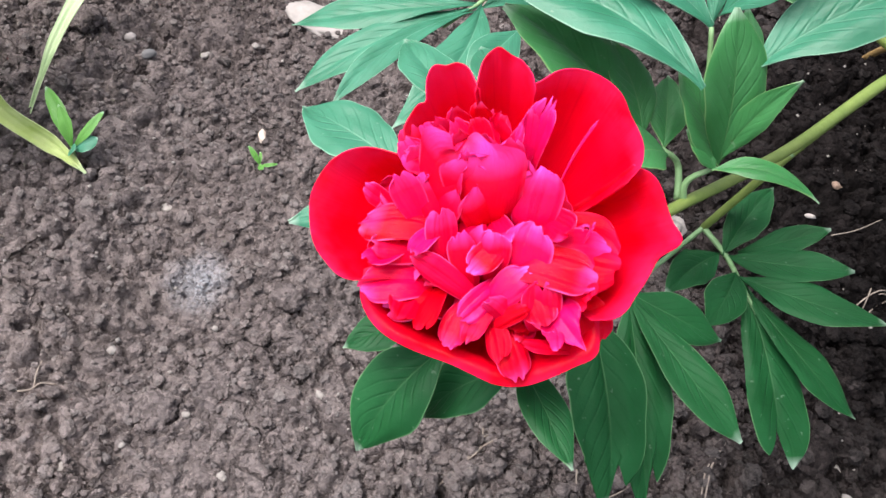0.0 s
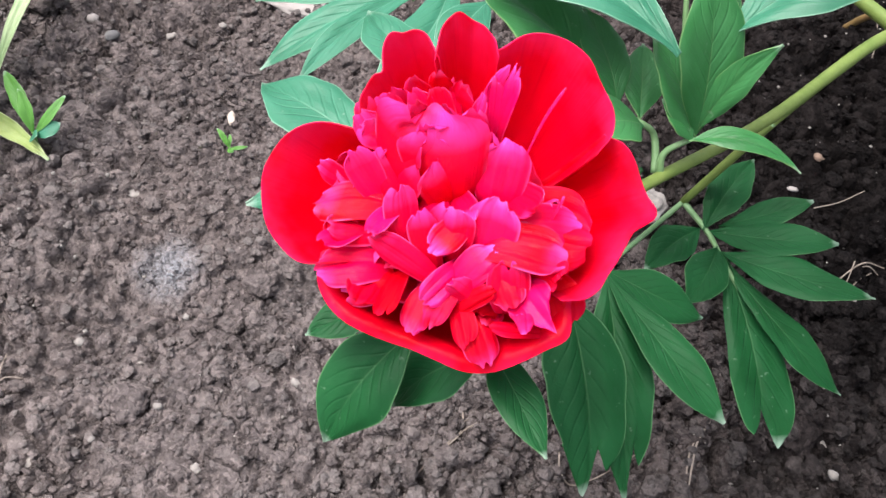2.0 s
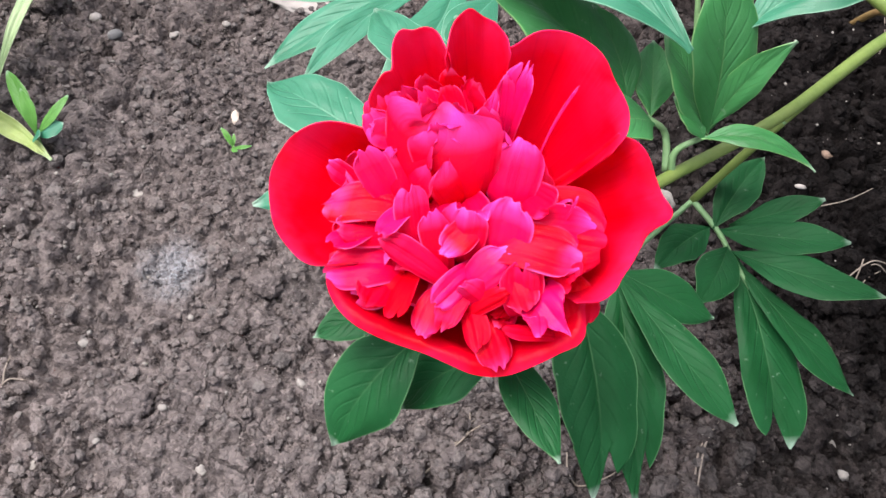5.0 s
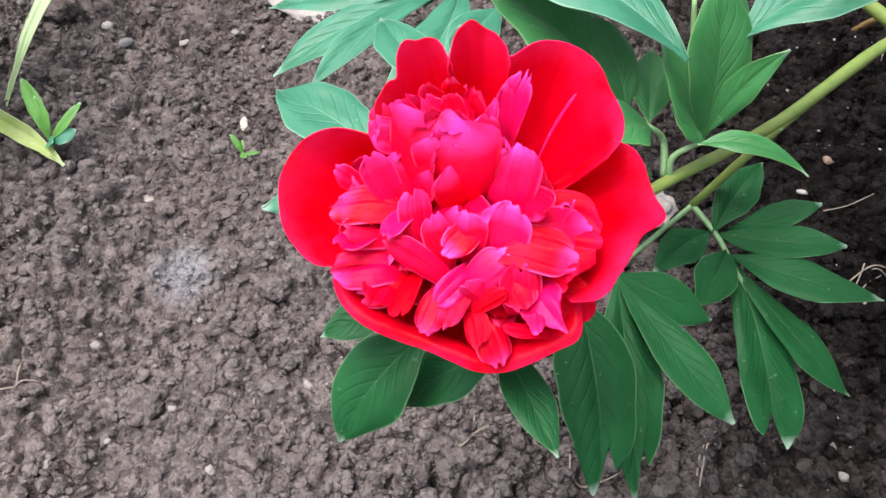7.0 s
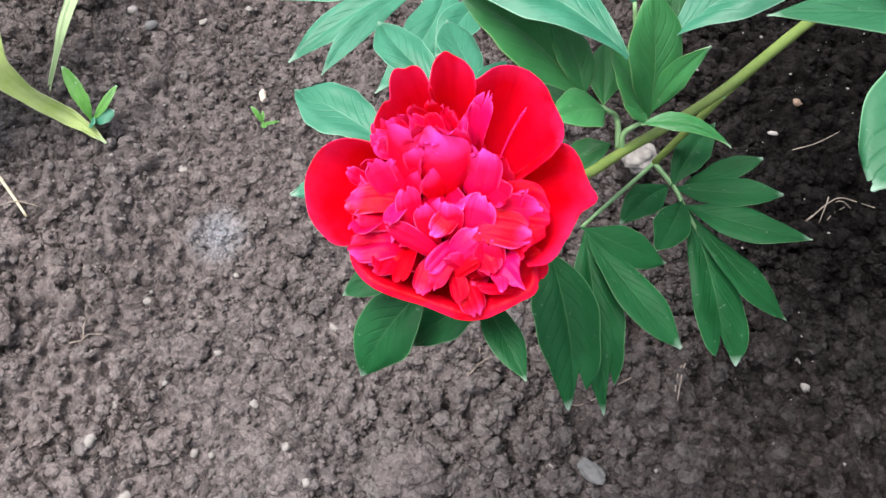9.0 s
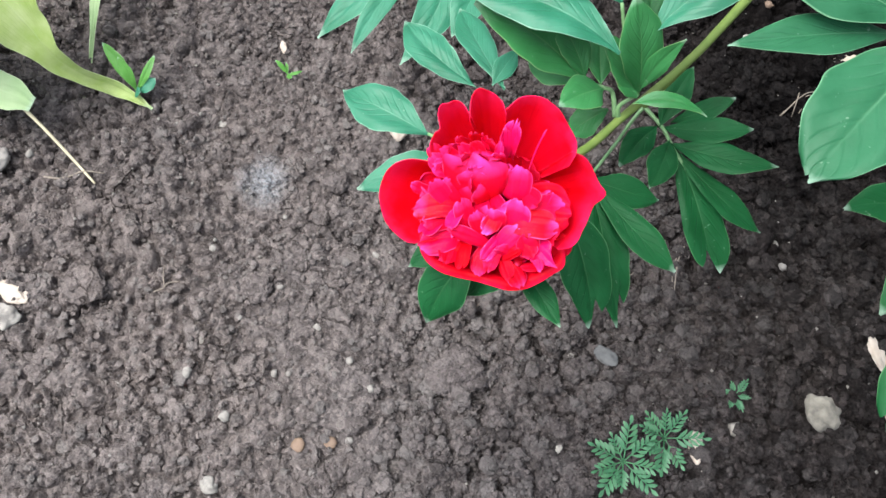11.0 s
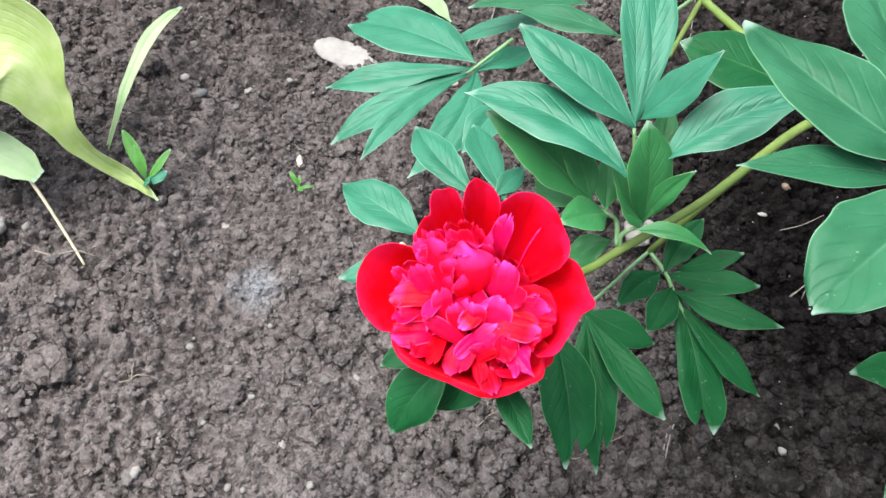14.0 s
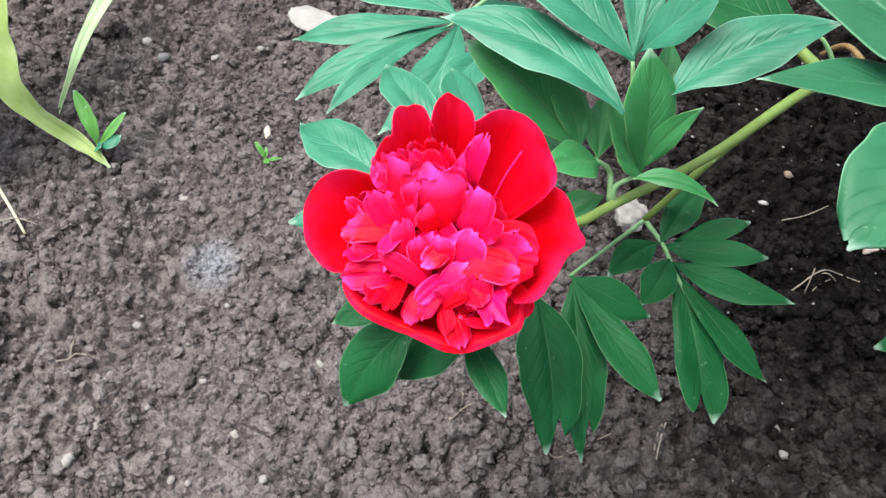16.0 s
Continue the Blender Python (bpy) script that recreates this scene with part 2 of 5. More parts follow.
stone_grey = plain_material("grey_stone", rgb(0.075, 0.073, 0.075), rgb(0.13, 0.125, 0.125), 160, 0.7)
stone_brown = plain_material("brown_stone", rgb(0.15, 0.10, 0.075), rgb(0.24, 0.16, 0.11), 160, 0.75)
husk = plain_material("dry_husk", rgb(0.50, 0.40, 0.33), rgb(0.66, 0.57, 0.50), 120, 0.75, through=rgb(0.4, 0.3, 0.2))
weed_green = plain_material("weed_leaf", rgb(0.035, 0.120, 0.062), rgb(0.070, 0.175, 0.085), 120, 0.45, through=rgb(0.1, 0.3, 0.04))


# ---- building helpers ----
def link(name, verts, faces, material, parent=None, uvs=None, smooth=True):
    me = bpy.data.meshes.new(name)
    me.from_pydata(verts, [], faces)
    me.materials.append(material)
    if smooth:
        me.polygons.foreach_set("use_smooth", [True] * len(me.polygons))
    if uvs is not None:
        layer = me.uv_layers.new(name="uv")
        for loop in me.loops:
            layer.data[loop.index].uv = uvs[loop.vertex_index]
    ob = new(name, me)
    ob.parent = parent
    return ob


def thing(name, at, label, category, group=""):
    ob = new(name)
    ob.empty_display_size = 0.01
    ob.location = at
    hold[ob.name] = Vector(at)
    return tagged(ob, label, category, group)


hold = {}


def settle(part, owner):
    """Hangs a part, built in world places, under a thing that stands elsewhere."""
    part.parent = owner
    part.matrix_parent_inverse = Matrix.Translation(-hold[owner.name])
    return part


def shell(top, nu, nv, thick):
    """Vertices and faces of a thin closed sheet over a grid of (nu + 1) x (nv + 1) points."""
    g = np.array(top).reshape(nu + 1, nv + 1, 3)
    du, dv = np.gradient(g, axis=0), np.gradient(g, axis=1)
    nrm = np.cross(du, dv)
    nrm /= np.linalg.norm(nrm, axis=2, keepdims=True) + 1e-12
    low = g - nrm * thick
    n = (nu + 1) * (nv + 1)
    verts = np.concatenate([g.reshape(-1, 3), low.reshape(-1, 3)]).tolist()
    faces = []
    k = nv + 1
    for i in range(nu):
        for j in range(nv):
            a = i * k + j
            faces.append((a, a + k, a + k + 1, a + 1))
            faces.append((n + a, n + a + 1, n + a + k + 1, n + a + k))
    rim = [j for j in range(k)] + [i * k + nv for i in range(1, nu + 1)] + [nu * k + j for j in range(nv - 1, -1, -1)] + [i * k for i in range(nu - 1, 0, -1)]
    m = len(rim)
    verts += [verts[a] for a in rim] + [verts[n + a] for a in rim]
    for i in range(m):
        j = (i + 1) % m
        faces.append((2 * n + i, 2 * n + j, 2 * n + m + j, 2 * n + m + i))
    return verts, faces, list(range(n)) * 2 + rim * 2


FACE = Vector((-0.05, -0.42, 0.9)).normalized()


def blade(base, tip, width, bend, arch, roll, peak, rng, thick=0.0005, nu=44, nv=16, round_tip=1.0, cuts=()):
    """One leaf blade: a folded, arched sheet from base to tip."""
    base, tip = Vector(base), Vector(tip)
    ax = tip - base
    size = ax.length
    a = ax.normalized()
    n = (FACE - a * FACE.dot(a)).normalized()
    n = Matrix.Rotation(radians(roll), 3, a) @ n
    s = a.cross(n)
    top, uvs = [], []
    ph, wob = rng.uniform(0, 6.28), rng.uniform(0.6, 1.2)
    bulge = rng.uniform(0, 6.28)
    if cuts:
        nv = 24
    for i, j in [divmod(k, nv + 1) for k in range((nu + 1) * (nv + 1))]:
        q = u = i / nu
        v = 2 * j / nv - 1
        if cuts:
            u = q * max(far - slope * (abs(v - at) ** 1.4) for at, far, slope in cuts)
        bow = 4 * u * (1 - u)
        c = base + ax * u + s * (bend * size * bow) + n * (arch * size * bow)
        t = ax + s * (bend * size * 4 * (1 - 2 * u)) + n * (arch * size * 4 * (1 - 2 * u))
        side = t.cross(n).normalized()
        up = side.cross(t).normalized()
        if q < peak:
            f = math.sin(math.pi / 2 * q / peak) ** 1.15
        elif cuts:
            f = (1 - 0.82 * ((q - peak) / (1 - peak)) ** 2.4) ** 0.5 if cuts[0][2] > 0.15 else (1 - 0.98 * ((q - peak) / (1 - peak)) ** 1.9) ** 0.5
        else:
            f = math.cos(math.pi / 2 * (q - peak) / (1 - peak)) ** round_tip
        h = max(0.0004, width / 2 * max(0.0, f))
        d = abs(v)
        wave = 1 + 0.03 * math.sin(u * 23 * wob + ph + 2 * v)
        lift = 0.34 * d - 0.27 * d * d
        # the tissue swells between sunken side veins
        swell = abs(math.sin(math.pi * (u * VEINS - d * SLANT + 0.12 * math.sin(7 * u + bulge)))) ** 0.7 - 0.6
        puff = 0.030 * width * swell * d * (1.15 - d) * min(1, 3 * (1 - u), 5 * u) + 0.014 * width * math.sin(8 * v + bulge + 2 * u) * bow
        flutter = 0.05 * width * d * d * math.sin(u * 9 * wob + ph + (1.7 if v > 0 else 0))
        top.append(c + side * (h * v * wave) + up * (h * lift * 1.2 + puff + flutter))
        uvs.append((u, 0.5 + v / 2))
    return top, uvs, nu, nv, thick


def tube(points, radii, sides=10, rings=6):
    """A round stem through points, by a smooth curve."""
    p = [Vector(q) for q in points]
    p = [2 * p[0] - p[1]] + p + [2 * p[-1] - p[-2]]
    r = [radii[0]] + list(radii) + [radii[-1]]
    path, size = [], []
    for i in range(1, len(p) - 2):
        for k in range(rings + (i == len(p) - 3)):
            t = k / rings
            path.append(0.5 * (2 * p[i] + (p[i + 1] - p[i - 1]) * t + (2 * p[i - 1] - 5 * p[i] + 4 * p[i + 1] - p[i + 2]) * t * t + (3 * p[i] - p[i - 1] - 3 * p[i + 1] + p[i + 2]) * t ** 3))
            size.append(r[i] + (r[i + 1] - r[i]) * t)
    verts, faces = [], []
    n = len(path)
    side = Vector((0.3, 0.2, 1)).cross(path[1] - path[0]).normalized()
    for i, c in enumerate(path):
        d = (path[min(i + 1, n - 1)] - path[max(i - 1, 0)]).normalized()
        side = (side - d * side.dot(d)).normalized()
        up = d.cross(side)
        for k in range(sides):
            w = 2 * math.pi * k / sides
            verts.append(c + (side * math.cos(w) + up * math.sin(w)) * size[i])
    for i in range(n - 1):
        for k in range(sides):
            a, b = i * sides + k, i * sides + (k + 1) % sides
            faces.append((a, b, b + sides, a + sides))
    faces.append(tuple(range(sides - 1, -1, -1)))
    faces.append(tuple((n - 1) * sides + k for k in range(sides)))
    return verts, faces


leaf_rng = random.Random(4)


def leaf(owner, material, stalk, blades, lobes=()):
    """A compound leaf: its stalk is the part, its leaflets hang under it. lobes: blades that share the leaflet before them."""
    r = [0.0017 - 0.0007 * i / (len(stalk) - 1) for i in range(len(stalk))]
    v, f = tube(stalk, r, 8)
    stem = settle(link("leaf", v, f, stalk_green), owner)
    tagged(stem, "divided peony leaf on a pale green stalk")
    i = 0
    while i < len(blades):
        verts, faces, uvs = [], [], []
        first = True
        while first or (i < len(blades) and i in lobes):
            first = False
            b = blades[i]
            top, uv, nu, nv, th = blade(b[:3], b[3:6], *b[6:11], leaf_rng, cuts=b[11] if len(b) > 11 else ())
            shift = Vector((0, 0, -0.0006 * (i in lobes)))
            vv, ff, order = shell([p + shift for p in top], nu, nv, th)
            k = len(verts)
            verts += vv
            faces += [tuple(q + k for q in face) for face in ff]
            if i - 1 in lobes or i in lobes or i + 1 in lobes:
                # lobes grow together: their pale margin starts only where they part
                uv = [(u, 0.5 + (w - 0.5) * (0.9 + 0.1 * min(1, max(0, (u - 0.5) / 0.15)))) for u, w in uv]
            uvs += [uv[q] for q in order]
            i += 1
        part = link("leaflet", verts, faces, material, None, uvs)
        part.parent = stem
    return stem


# ---- ground ----
def ground_mesh():
    rng = np.random.default_rng(7)
    step = 0.0018
    near_x, near_y = np.arange(-0.56, 0.475, step), np.arange(-0.03, 0.93, step)
    out = np.concatenate([0.003 * (1.06 ** np.arange(1, 64) - 1) / 0.06, [3.2, 4.5, 7, 12, 20, 60, 200, 600, 2000]])
    xs = np.concatenate([near_x[0] - out[::-1], near_x, near_x[-1] + out])
    ys = np.concatenate([near_y[0] - out[::-1], near_y, near_y[-1] + out])
    nx, ny = len(near_x), len(near_y)
    gx, gy = np.meshgrid(near_x, near_y, indexing="ij")
    base = 0.0045 * np.sin(gx * 17 + 1.3 * np.sin(gy * 11)) * np.cos(gy * 14 + 2.1) + 0.002 * np.sin(gx * 41 + gy * 23)
    h = np.full((nx, ny), -0.004)

    def crumbs(count, low, high, flat, sink, edge=2.2, x0=-0.56, x1=0.475, y0=-0.03, y1=0.93):
        for _ in range(count):
            r = low + (high - low) * rng.random() ** 2
            cx, cy = rng.uniform(x0, x1), rng.uniform(y0, y1)
            i0, i1 = max(0, int((cx - 1.5 * r + 0.56) / step)), min(nx, int((cx + 1.5 * r + 0.56) / step) + 2)
            j0, j1 = max(0, int((cy - 1.5 * r + 0.03) / step)), min(ny, int((cy + 1.5 * r + 0.03) / step) + 2)
            if i1 <= i0 or j1 <= j0:
                continue
            dx, dy = gx[i0:i1, j0:j1] - cx, gy[i0:i1, j0:j1] - cy
            q = np.zeros_like(dx)
            turn = rng.uniform(0, 6.28)
            sides = rng.integers(5, 8)
            for k in range(sides):
                w = turn + 6.283 * k / sides + rng.uniform(-0.3, 0.3)
                q = np.maximum(q, (dx * np.cos(w) + dy * np.sin(w)) / (r * rng.uniform(0.65, 1.1)))
            q = 0.75 * q + 0.25 * np.hypot(dx, dy) / r
            dome = np.clip(1 - q ** edge, -0.3, 1)
            tilt = (dx * rng.uniform(-1, 1) + dy * rng.uniform(-1, 1)) * 0.3
            z = np.where(q < 1, r * flat * np.sqrt(np.clip(dome, 0, 1)) + tilt * (q < 1) - sink * r, -1)
            h[i0:i1, j0:j1] = np.maximum(h[i0:i1, j0:j1], z)

    crumbs(15000, 0.0022, 0.005, 0.8, 0.36, 3.0)
    crumbs(4200, 0.0045, 0.010, 0.55, 0.32, 4.0)
    crumbs(650, 0.008, 0.019, 0.50, 0.24, 5.0)
    # fresher, coarser crumbs in front of the plant and to its right
    crumbs(1700, 0.005, 0.013, 0.95, 0.12, 3.0, 0.0, 0.47, 0.03, 0.42)
    crumbs(500, 0.006, 0.012, 0.9, 0.15, 3.0, 0.1, 0.47, 0.42, 0.9)
    crumbs(500, 0.006, 0.012, 0.75, 0.22, 4.0, -0.56, -0.25, 0.2, 0.55)

    def grain(size):
        """Smooth random relief of one grain size, from -1 to 1."""
        lx, ly = int(1.1 / size) + 3, int(1.1 / size) + 3
        lattice = rng.uniform(-1, 1, (lx, ly))
        fx, fy = (gx + 0.57) / size, (gy + 0.04) / size
        ix, iy = fx.astype(int), fy.astype(int)
        fx, fy = fx - ix, fy - iy
        fx, fy = fx * fx * (3 - 2 * fx), fy * fy * (3 - 2 * fy)
        return (lattice[ix, iy] * (1 - fx) + lattice[ix + 1, iy] * fx) * (1 - fy) + (lattice[ix, iy + 1] * (1 - fx) + lattice[ix + 1, iy + 1] * fx) * fy

    # drying cracks, here and there
    seam = grain(0.045) + 0.45 * grain(0.014) + 0.2 * grain(0.006)
    crack = np.exp(-(seam / 0.045) ** 2) * np.clip(2.2 * grain(0.07) - 0.1, 0, 1)
    relief = 0.0006 * grain(0.012) + 0.0010 * grain(0.0065) + 0.0013 * grain(0.0036) - 0.0045 * crack
    # a smoother, rain-crusted lane
    lane = np.clip(1 - np.abs(gx + 0.14 + 0.25 * (gy - 0.3)) / 0.11, 0, 1)
    h = base + (1.4 + 0.4 * np.clip((gx + 0.05) / 0.2, 0, 1)) * h * (1 - 0.55 * lane) + relief
    z = np.zeros((len(xs), len(ys)))
    k = len(out)
    z[k:k + nx, k:k + ny] = h
    X, Y = np.meshgrid(xs, ys, indexing="ij")
    far = np.ones_like(z)
    far[k:k + nx, k:k + ny] = 0
    z += far * (np.hypot(X, Y) < 8) * (0.004 * np.sin(X * 17) * np.cos(Y * 14) + 0.003 * np.sin(X * 61 + 3 * np.sin(Y * 37)) * np.sin(Y * 57 + 2 * np.sin(X * 41)))
    co = np.stack([X, Y, z], -1).reshape(-1, 3)
    a = (np.arange(len(xs) - 1)[:, None] * len(ys) + np.arange(len(ys) - 1)[None]).ravel()
    quads = np.stack([a, a + len(ys), a + len(ys) + 1, a + 1], 1)
    me = bpy.data.meshes.new("ground")
    me.vertices.add(len(co)), me.loops.add(quads.size), me.polygons.add(len(quads))
    me.vertices.foreach_set("co", co.ravel())
    me.loops.foreach_set("vertex_index", quads.ravel())
    me.polygons.foreach_set("loop_start", np.arange(0, quads.size, 4))
    me.update(calc_edges=True)
    me.validate()
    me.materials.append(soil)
    return me, (lambda x, y: float(h[min(nx - 1, max(0, int((x + 0.56) / step))), min(ny - 1, max(0, int((y + 0.03) / step)))]))


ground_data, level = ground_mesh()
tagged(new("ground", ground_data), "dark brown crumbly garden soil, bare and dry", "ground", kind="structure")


def pebble_mesh(name, size, seed, material, facets=2, rough=0.25):
    """A lumpy stone of the given three half-widths."""
    bm = bmesh.new()
    bmesh.ops.create_icosphere(bm, subdivisions=facets, radius=1.0)
    off = Vector((seed * 3.7, seed * 1.3, seed * 7.1))
    for v in bm.verts:
        k = 1 + rough * noise.noise(v.co * 1.3 + off) + rough * 0.5 * noise.noise(v.co * 3.1 + off) + rough * 0.35 * noise.noise(v.co * 7.3 + off)
        v.co = Vector((v.co.x * size[0], v.co.y * size[1], v.co.z * size[2])) * k
    me = bpy.data.meshes.new(name)
    bm.to_mesh(me)
    bm.free()
    me.materials.append(material)
    me.polygons.foreach_set("use_smooth", [True] * len(me.polygons))
    return me


def stone(name, x, y, size, turn, material, label, category, group="", seed=1, rough=0.25, sink=0.35):
    ob = new(name, pebble_mesh(name, size, seed, material, 4 if max(size) > 0.011 else 3 if max(size) > 0.006 else 2, rough))
    ob.location = (x, y, level(x, y) + size[2] * (1 - sink))
    ob.rotation_euler = (0, 0, radians(turn))
    return tagged(ob, label, category, group)


# ---- peony ----
peony = thing("peony_plant", (0.44, 0.55, 0.0), "peony plant with one red double bloom leaning over bare soil", "plant")
bush = thing("peony_plant", (0.48, 0.50, 0.0), "neighbouring peony shoot with broad light green leaflets", "plant")


def stem(owner, points, radii, label="", material=None):
    v, f = tube(points, radii, 12, 8)
    ob = settle(link("stem", v, f, material or stem_green), owner)
    return tagged(ob, label) if label else ob


stem(peony, [(0.44, 0.55, -0.01), (0.39, 0.53, 0.12), (0.304, 0.491, 0.235), (0.252, 0.447, 0.262), (0.208, 0.413, 0.272), (0.145, 0.32, 0.285), (0.097, 0.259, 0.297), (0.078, 0.234, 0.304), (0.045, 0.2, 0.322)],
     [0.005, 0.0046, 0.0040, 0.0037, 0.0034, 0.0028, 0.0026, 0.0026, 0.004], "arching smooth yellow-green flower stem")
stem(peony, [(0.215, 0.42, 0.272), (0.198, 0.45, 0.262), (0.184, 0.502, 0.24), (0.139, 0.588, 0.2), (0.092, 0.684, 0.16)], [0.004, 0.0038, 0.0036, 0.0034, 0.002], "side stem forking off the flower stem")
stem(peony, [(0.190, 0.386, 0.2757), (0.165, 0.349, 0.279), (0.150, 0.330, 0.268), (0.131, 0.317, 0.214)], [0.0020, 0.0024, 0.0023, 0.0021])
stem(peony, [(0.139, 0.588, 0.2), (0.13, 0.55, 0.2), (0.119, 0.503, 0.21)], [0.0026, 0.0022, 0.002])
stem(bush, [(0.47, 0.50, -0.01), (0.43, 0.47, 0.09), (0.323, 0.409, 0.2)], [0.005, 0.0045, 0.004])
stem(bush, [(0.49, 0.51, -0.01), (0.46, 0.505, 0.08), (0.40, 0.50, 0.17)], [0.006, 0.0055, 0.005])
stem(bush, [(0.322, 0.755, -0.005), (0.329, 0.719, 0.05), (0.345, 0.648, 0.08), (0.37, 0.59, 0.10), (0.42, 0.53, 0.11)], [0.0034, 0.0032, 0.003, 0.003, 0.003], "old reddish brown stem", stem_brown)

leaf(peony, leaf_blue, [(-0.004, 0.463, 0.225), (-0.025, 0.441, 0.209), (-0.044, 0.423, 0.195)], [
    (-0.025, 0.441, 0.209, -0.142, 0.486, 0.166, 0.049, 0.03, 0.06, 24, 0.5, ((0.8, 0.92, 0.16), (-0.5, 1, 0.16))),
    (0.028, 0.483, 0.237, -0.055, 0.469, 0.189, 0.0175, 0.05, 0.05, 24, 0.5),
    (-0.026, 0.439, 0.207, -0.138, 0.406, 0.175, 0.0265, -0.02, 0.05, 23.2, 0.62),
    (-0.026, 0.438, 0.206, -0.117, 0.358, 0.172, 0.0245, 0.03, 0.05, 16.9, 0.66),
    (-0.028, 0.434, 0.205, -0.085, 0.333, 0.2, 0.0165, 0.06, 0.05, 8.6, 0.66),
    (-0.025, 0.438, 0.208, -0.048, 0.329, 0.2, 0.0306, -0.1, 0.06, 3.3, 0.5),
    (-0.026, 0.431, 0.205, -0.027, 0.356, 0.2, 0.0208, -0.05, 0.05, -1.5, 0.5),
    (-0.025, 0.438, 0.205, 0.016, 0.482, 0.2, 0.0224, 0, 0.05, -15.5, 0.5),
], (3, 4, 6))
leaf(peony, leaf_blue, [(0.101, 0.274, 0.32), (0.09, 0.29, 0.335), (0.082, 0.302, 0.354)], [
    (0.082, 0.303, 0.354, 0.005, 0.34, 0.369, 0.035, -0.03, 0.05, 22.4, 0.5),
    (0.082, 0.303, 0.354, 0.055, 0.391, 0.39, 0.0178, 0, 0.05, 9, 0.55),
    (0.082, 0.303, 0.354, 0.075, 0.397, 0.39, 0.0229, 0, 0.05, 3.6, 0.55),
    (0.084, 0.308, 0.355, 0.112, 0.327, 0.403, 0.0225, 0.03, 0.03, -24, 0.45),
    (0.084, 0.272, 0.35, -0.014, 0.298, 0.348, 0.0347, 0.09, 0.06, 23.4, 0.5),
    (0.1, 0.286, 0.351, 0.168, 0.33, 0.387, 0.0325, -0.06, 0.05, -20.1, 0.5),
], (2, ))
leaf(peony, leaf_young, [(0.097, 0.260, 0.296), (0.095, 0.264, 0.306), (0.104, 0.269, 0.314)], [
    (0.104, 0.269, 0.314, 0.086, 0.295, 0.372, 0.0276, 0, 0.06, 15, 0.6),
    (0.104, 0.269, 0.314, 0.076, 0.29, 0.34, 0.0216, 0, 0.05, 24, 0.5),
    (0.104, 0.27, 0.318, 0.118, 0.281, 0.36, 0.012, -0.06, 0.05, 0, 0.5),
    (0.103, 0.266, 0.315, 0.087, 0.275, 0.324, 0.0134, 0, 0.05, 24, 0.5),
    (0.099, 0.256, 0.325, 0.141, 0.253, 0.328, 0.0098, -0.1, 0.1, -23.7, 0.35),
    (0.101, 0.297, 0.32, 0.101, 0.345, 0.335, 0.0163, 0.05, 0.05, 1.7, 0.5),
], ())
leaf(peony, leaf_young, [(0.095, 0.262, 0.295), (0.091, 0.274, 0.302), (0.084, 0.273, 0.309), (0.071, 0.274, 0.311)], [
    (0.071, 0.274, 0.311, 0, 0.301, 0.335, 0.0377, 0.04, 0.06, 23.6, 0.5),
    (0.072, 0.276, 0.311, 0.047, 0.304, 0.33, 0.0198, 0.04, 0.05, 18.5, 0.5),
    (0.082, 0.274, 0.309, 0.076, 0.307, 0.318, 0.0183, 0, 0.05, 6.1, 0.5),
    (0.084, 0.272, 0.309, 0.057, 0.25, 0.322, 0.0242, 0, 0.08, 19.9, 0.5),
    (0.073, 0.277, 0.3, 0.039, 0.302, 0.28, 0.0241, 0, 0.05, 23.4, 0.5),
    (0.093, 0.275, 0.28, 0.072, 0.263, 0.26, 0.0206, 0, 0.05, 23.8, 0.5),
], ())
leaf(peony, leaf_blue, [(0.049, 0.197, 0.318), (0.004, 0.221, 0.305), (-0.016, 0.232, 0.296)], [
    (-0.016, 0.232, 0.296, -0.073, 0.259, 0.283, 0.0301, -0.02, 0.07, 22.9, 0.5),
    (0.003, 0.213, 0.31, -0.051, 0.187, 0.304, 0.0216, 0, 0.06, 20.7, 0.5),
    (0.008, 0.267, 0.297, -0.042, 0.309, 0.29, 0.0244, -0.06, 0.06, 19.9, 0.6),
    (0.026, 0.267, 0.3, -0.009, 0.334, 0.275, 0.0207, -0.03, 0.06, 14.7, 0.6),
    (0.005, 0.382, 0.25, -0.012, 0.328, 0.25, 0.024, 0, 0.05, 5.6, 0.5),
    (0.018, 0.268, 0.3, 0.03, 0.295, 0.3, 0.0132, 0, 0.05, -8.3, 0.5),
], ())
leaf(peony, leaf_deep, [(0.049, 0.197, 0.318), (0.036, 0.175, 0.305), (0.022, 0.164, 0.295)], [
    (0.022, 0.164, 0.295, 0, 0.127, 0.257, 0.0306, 0.05, 0.07, 13.7, 0.5),
    (0.05, 0.163, 0.295, 0.019, 0.145, 0.262, 0.0229, 0.06, 0.06, 24, 0.5),
    (0.009, 0.166, 0.305, -0.015, 0.148, 0.296, 0.0152, 0, 0.05, 18.4, 0.5),
    (0.043, 0.152, 0.325, 0.069, 0.117, 0.33, 0.0142, 0, 0.05, -16.4, 0.55),
], ())
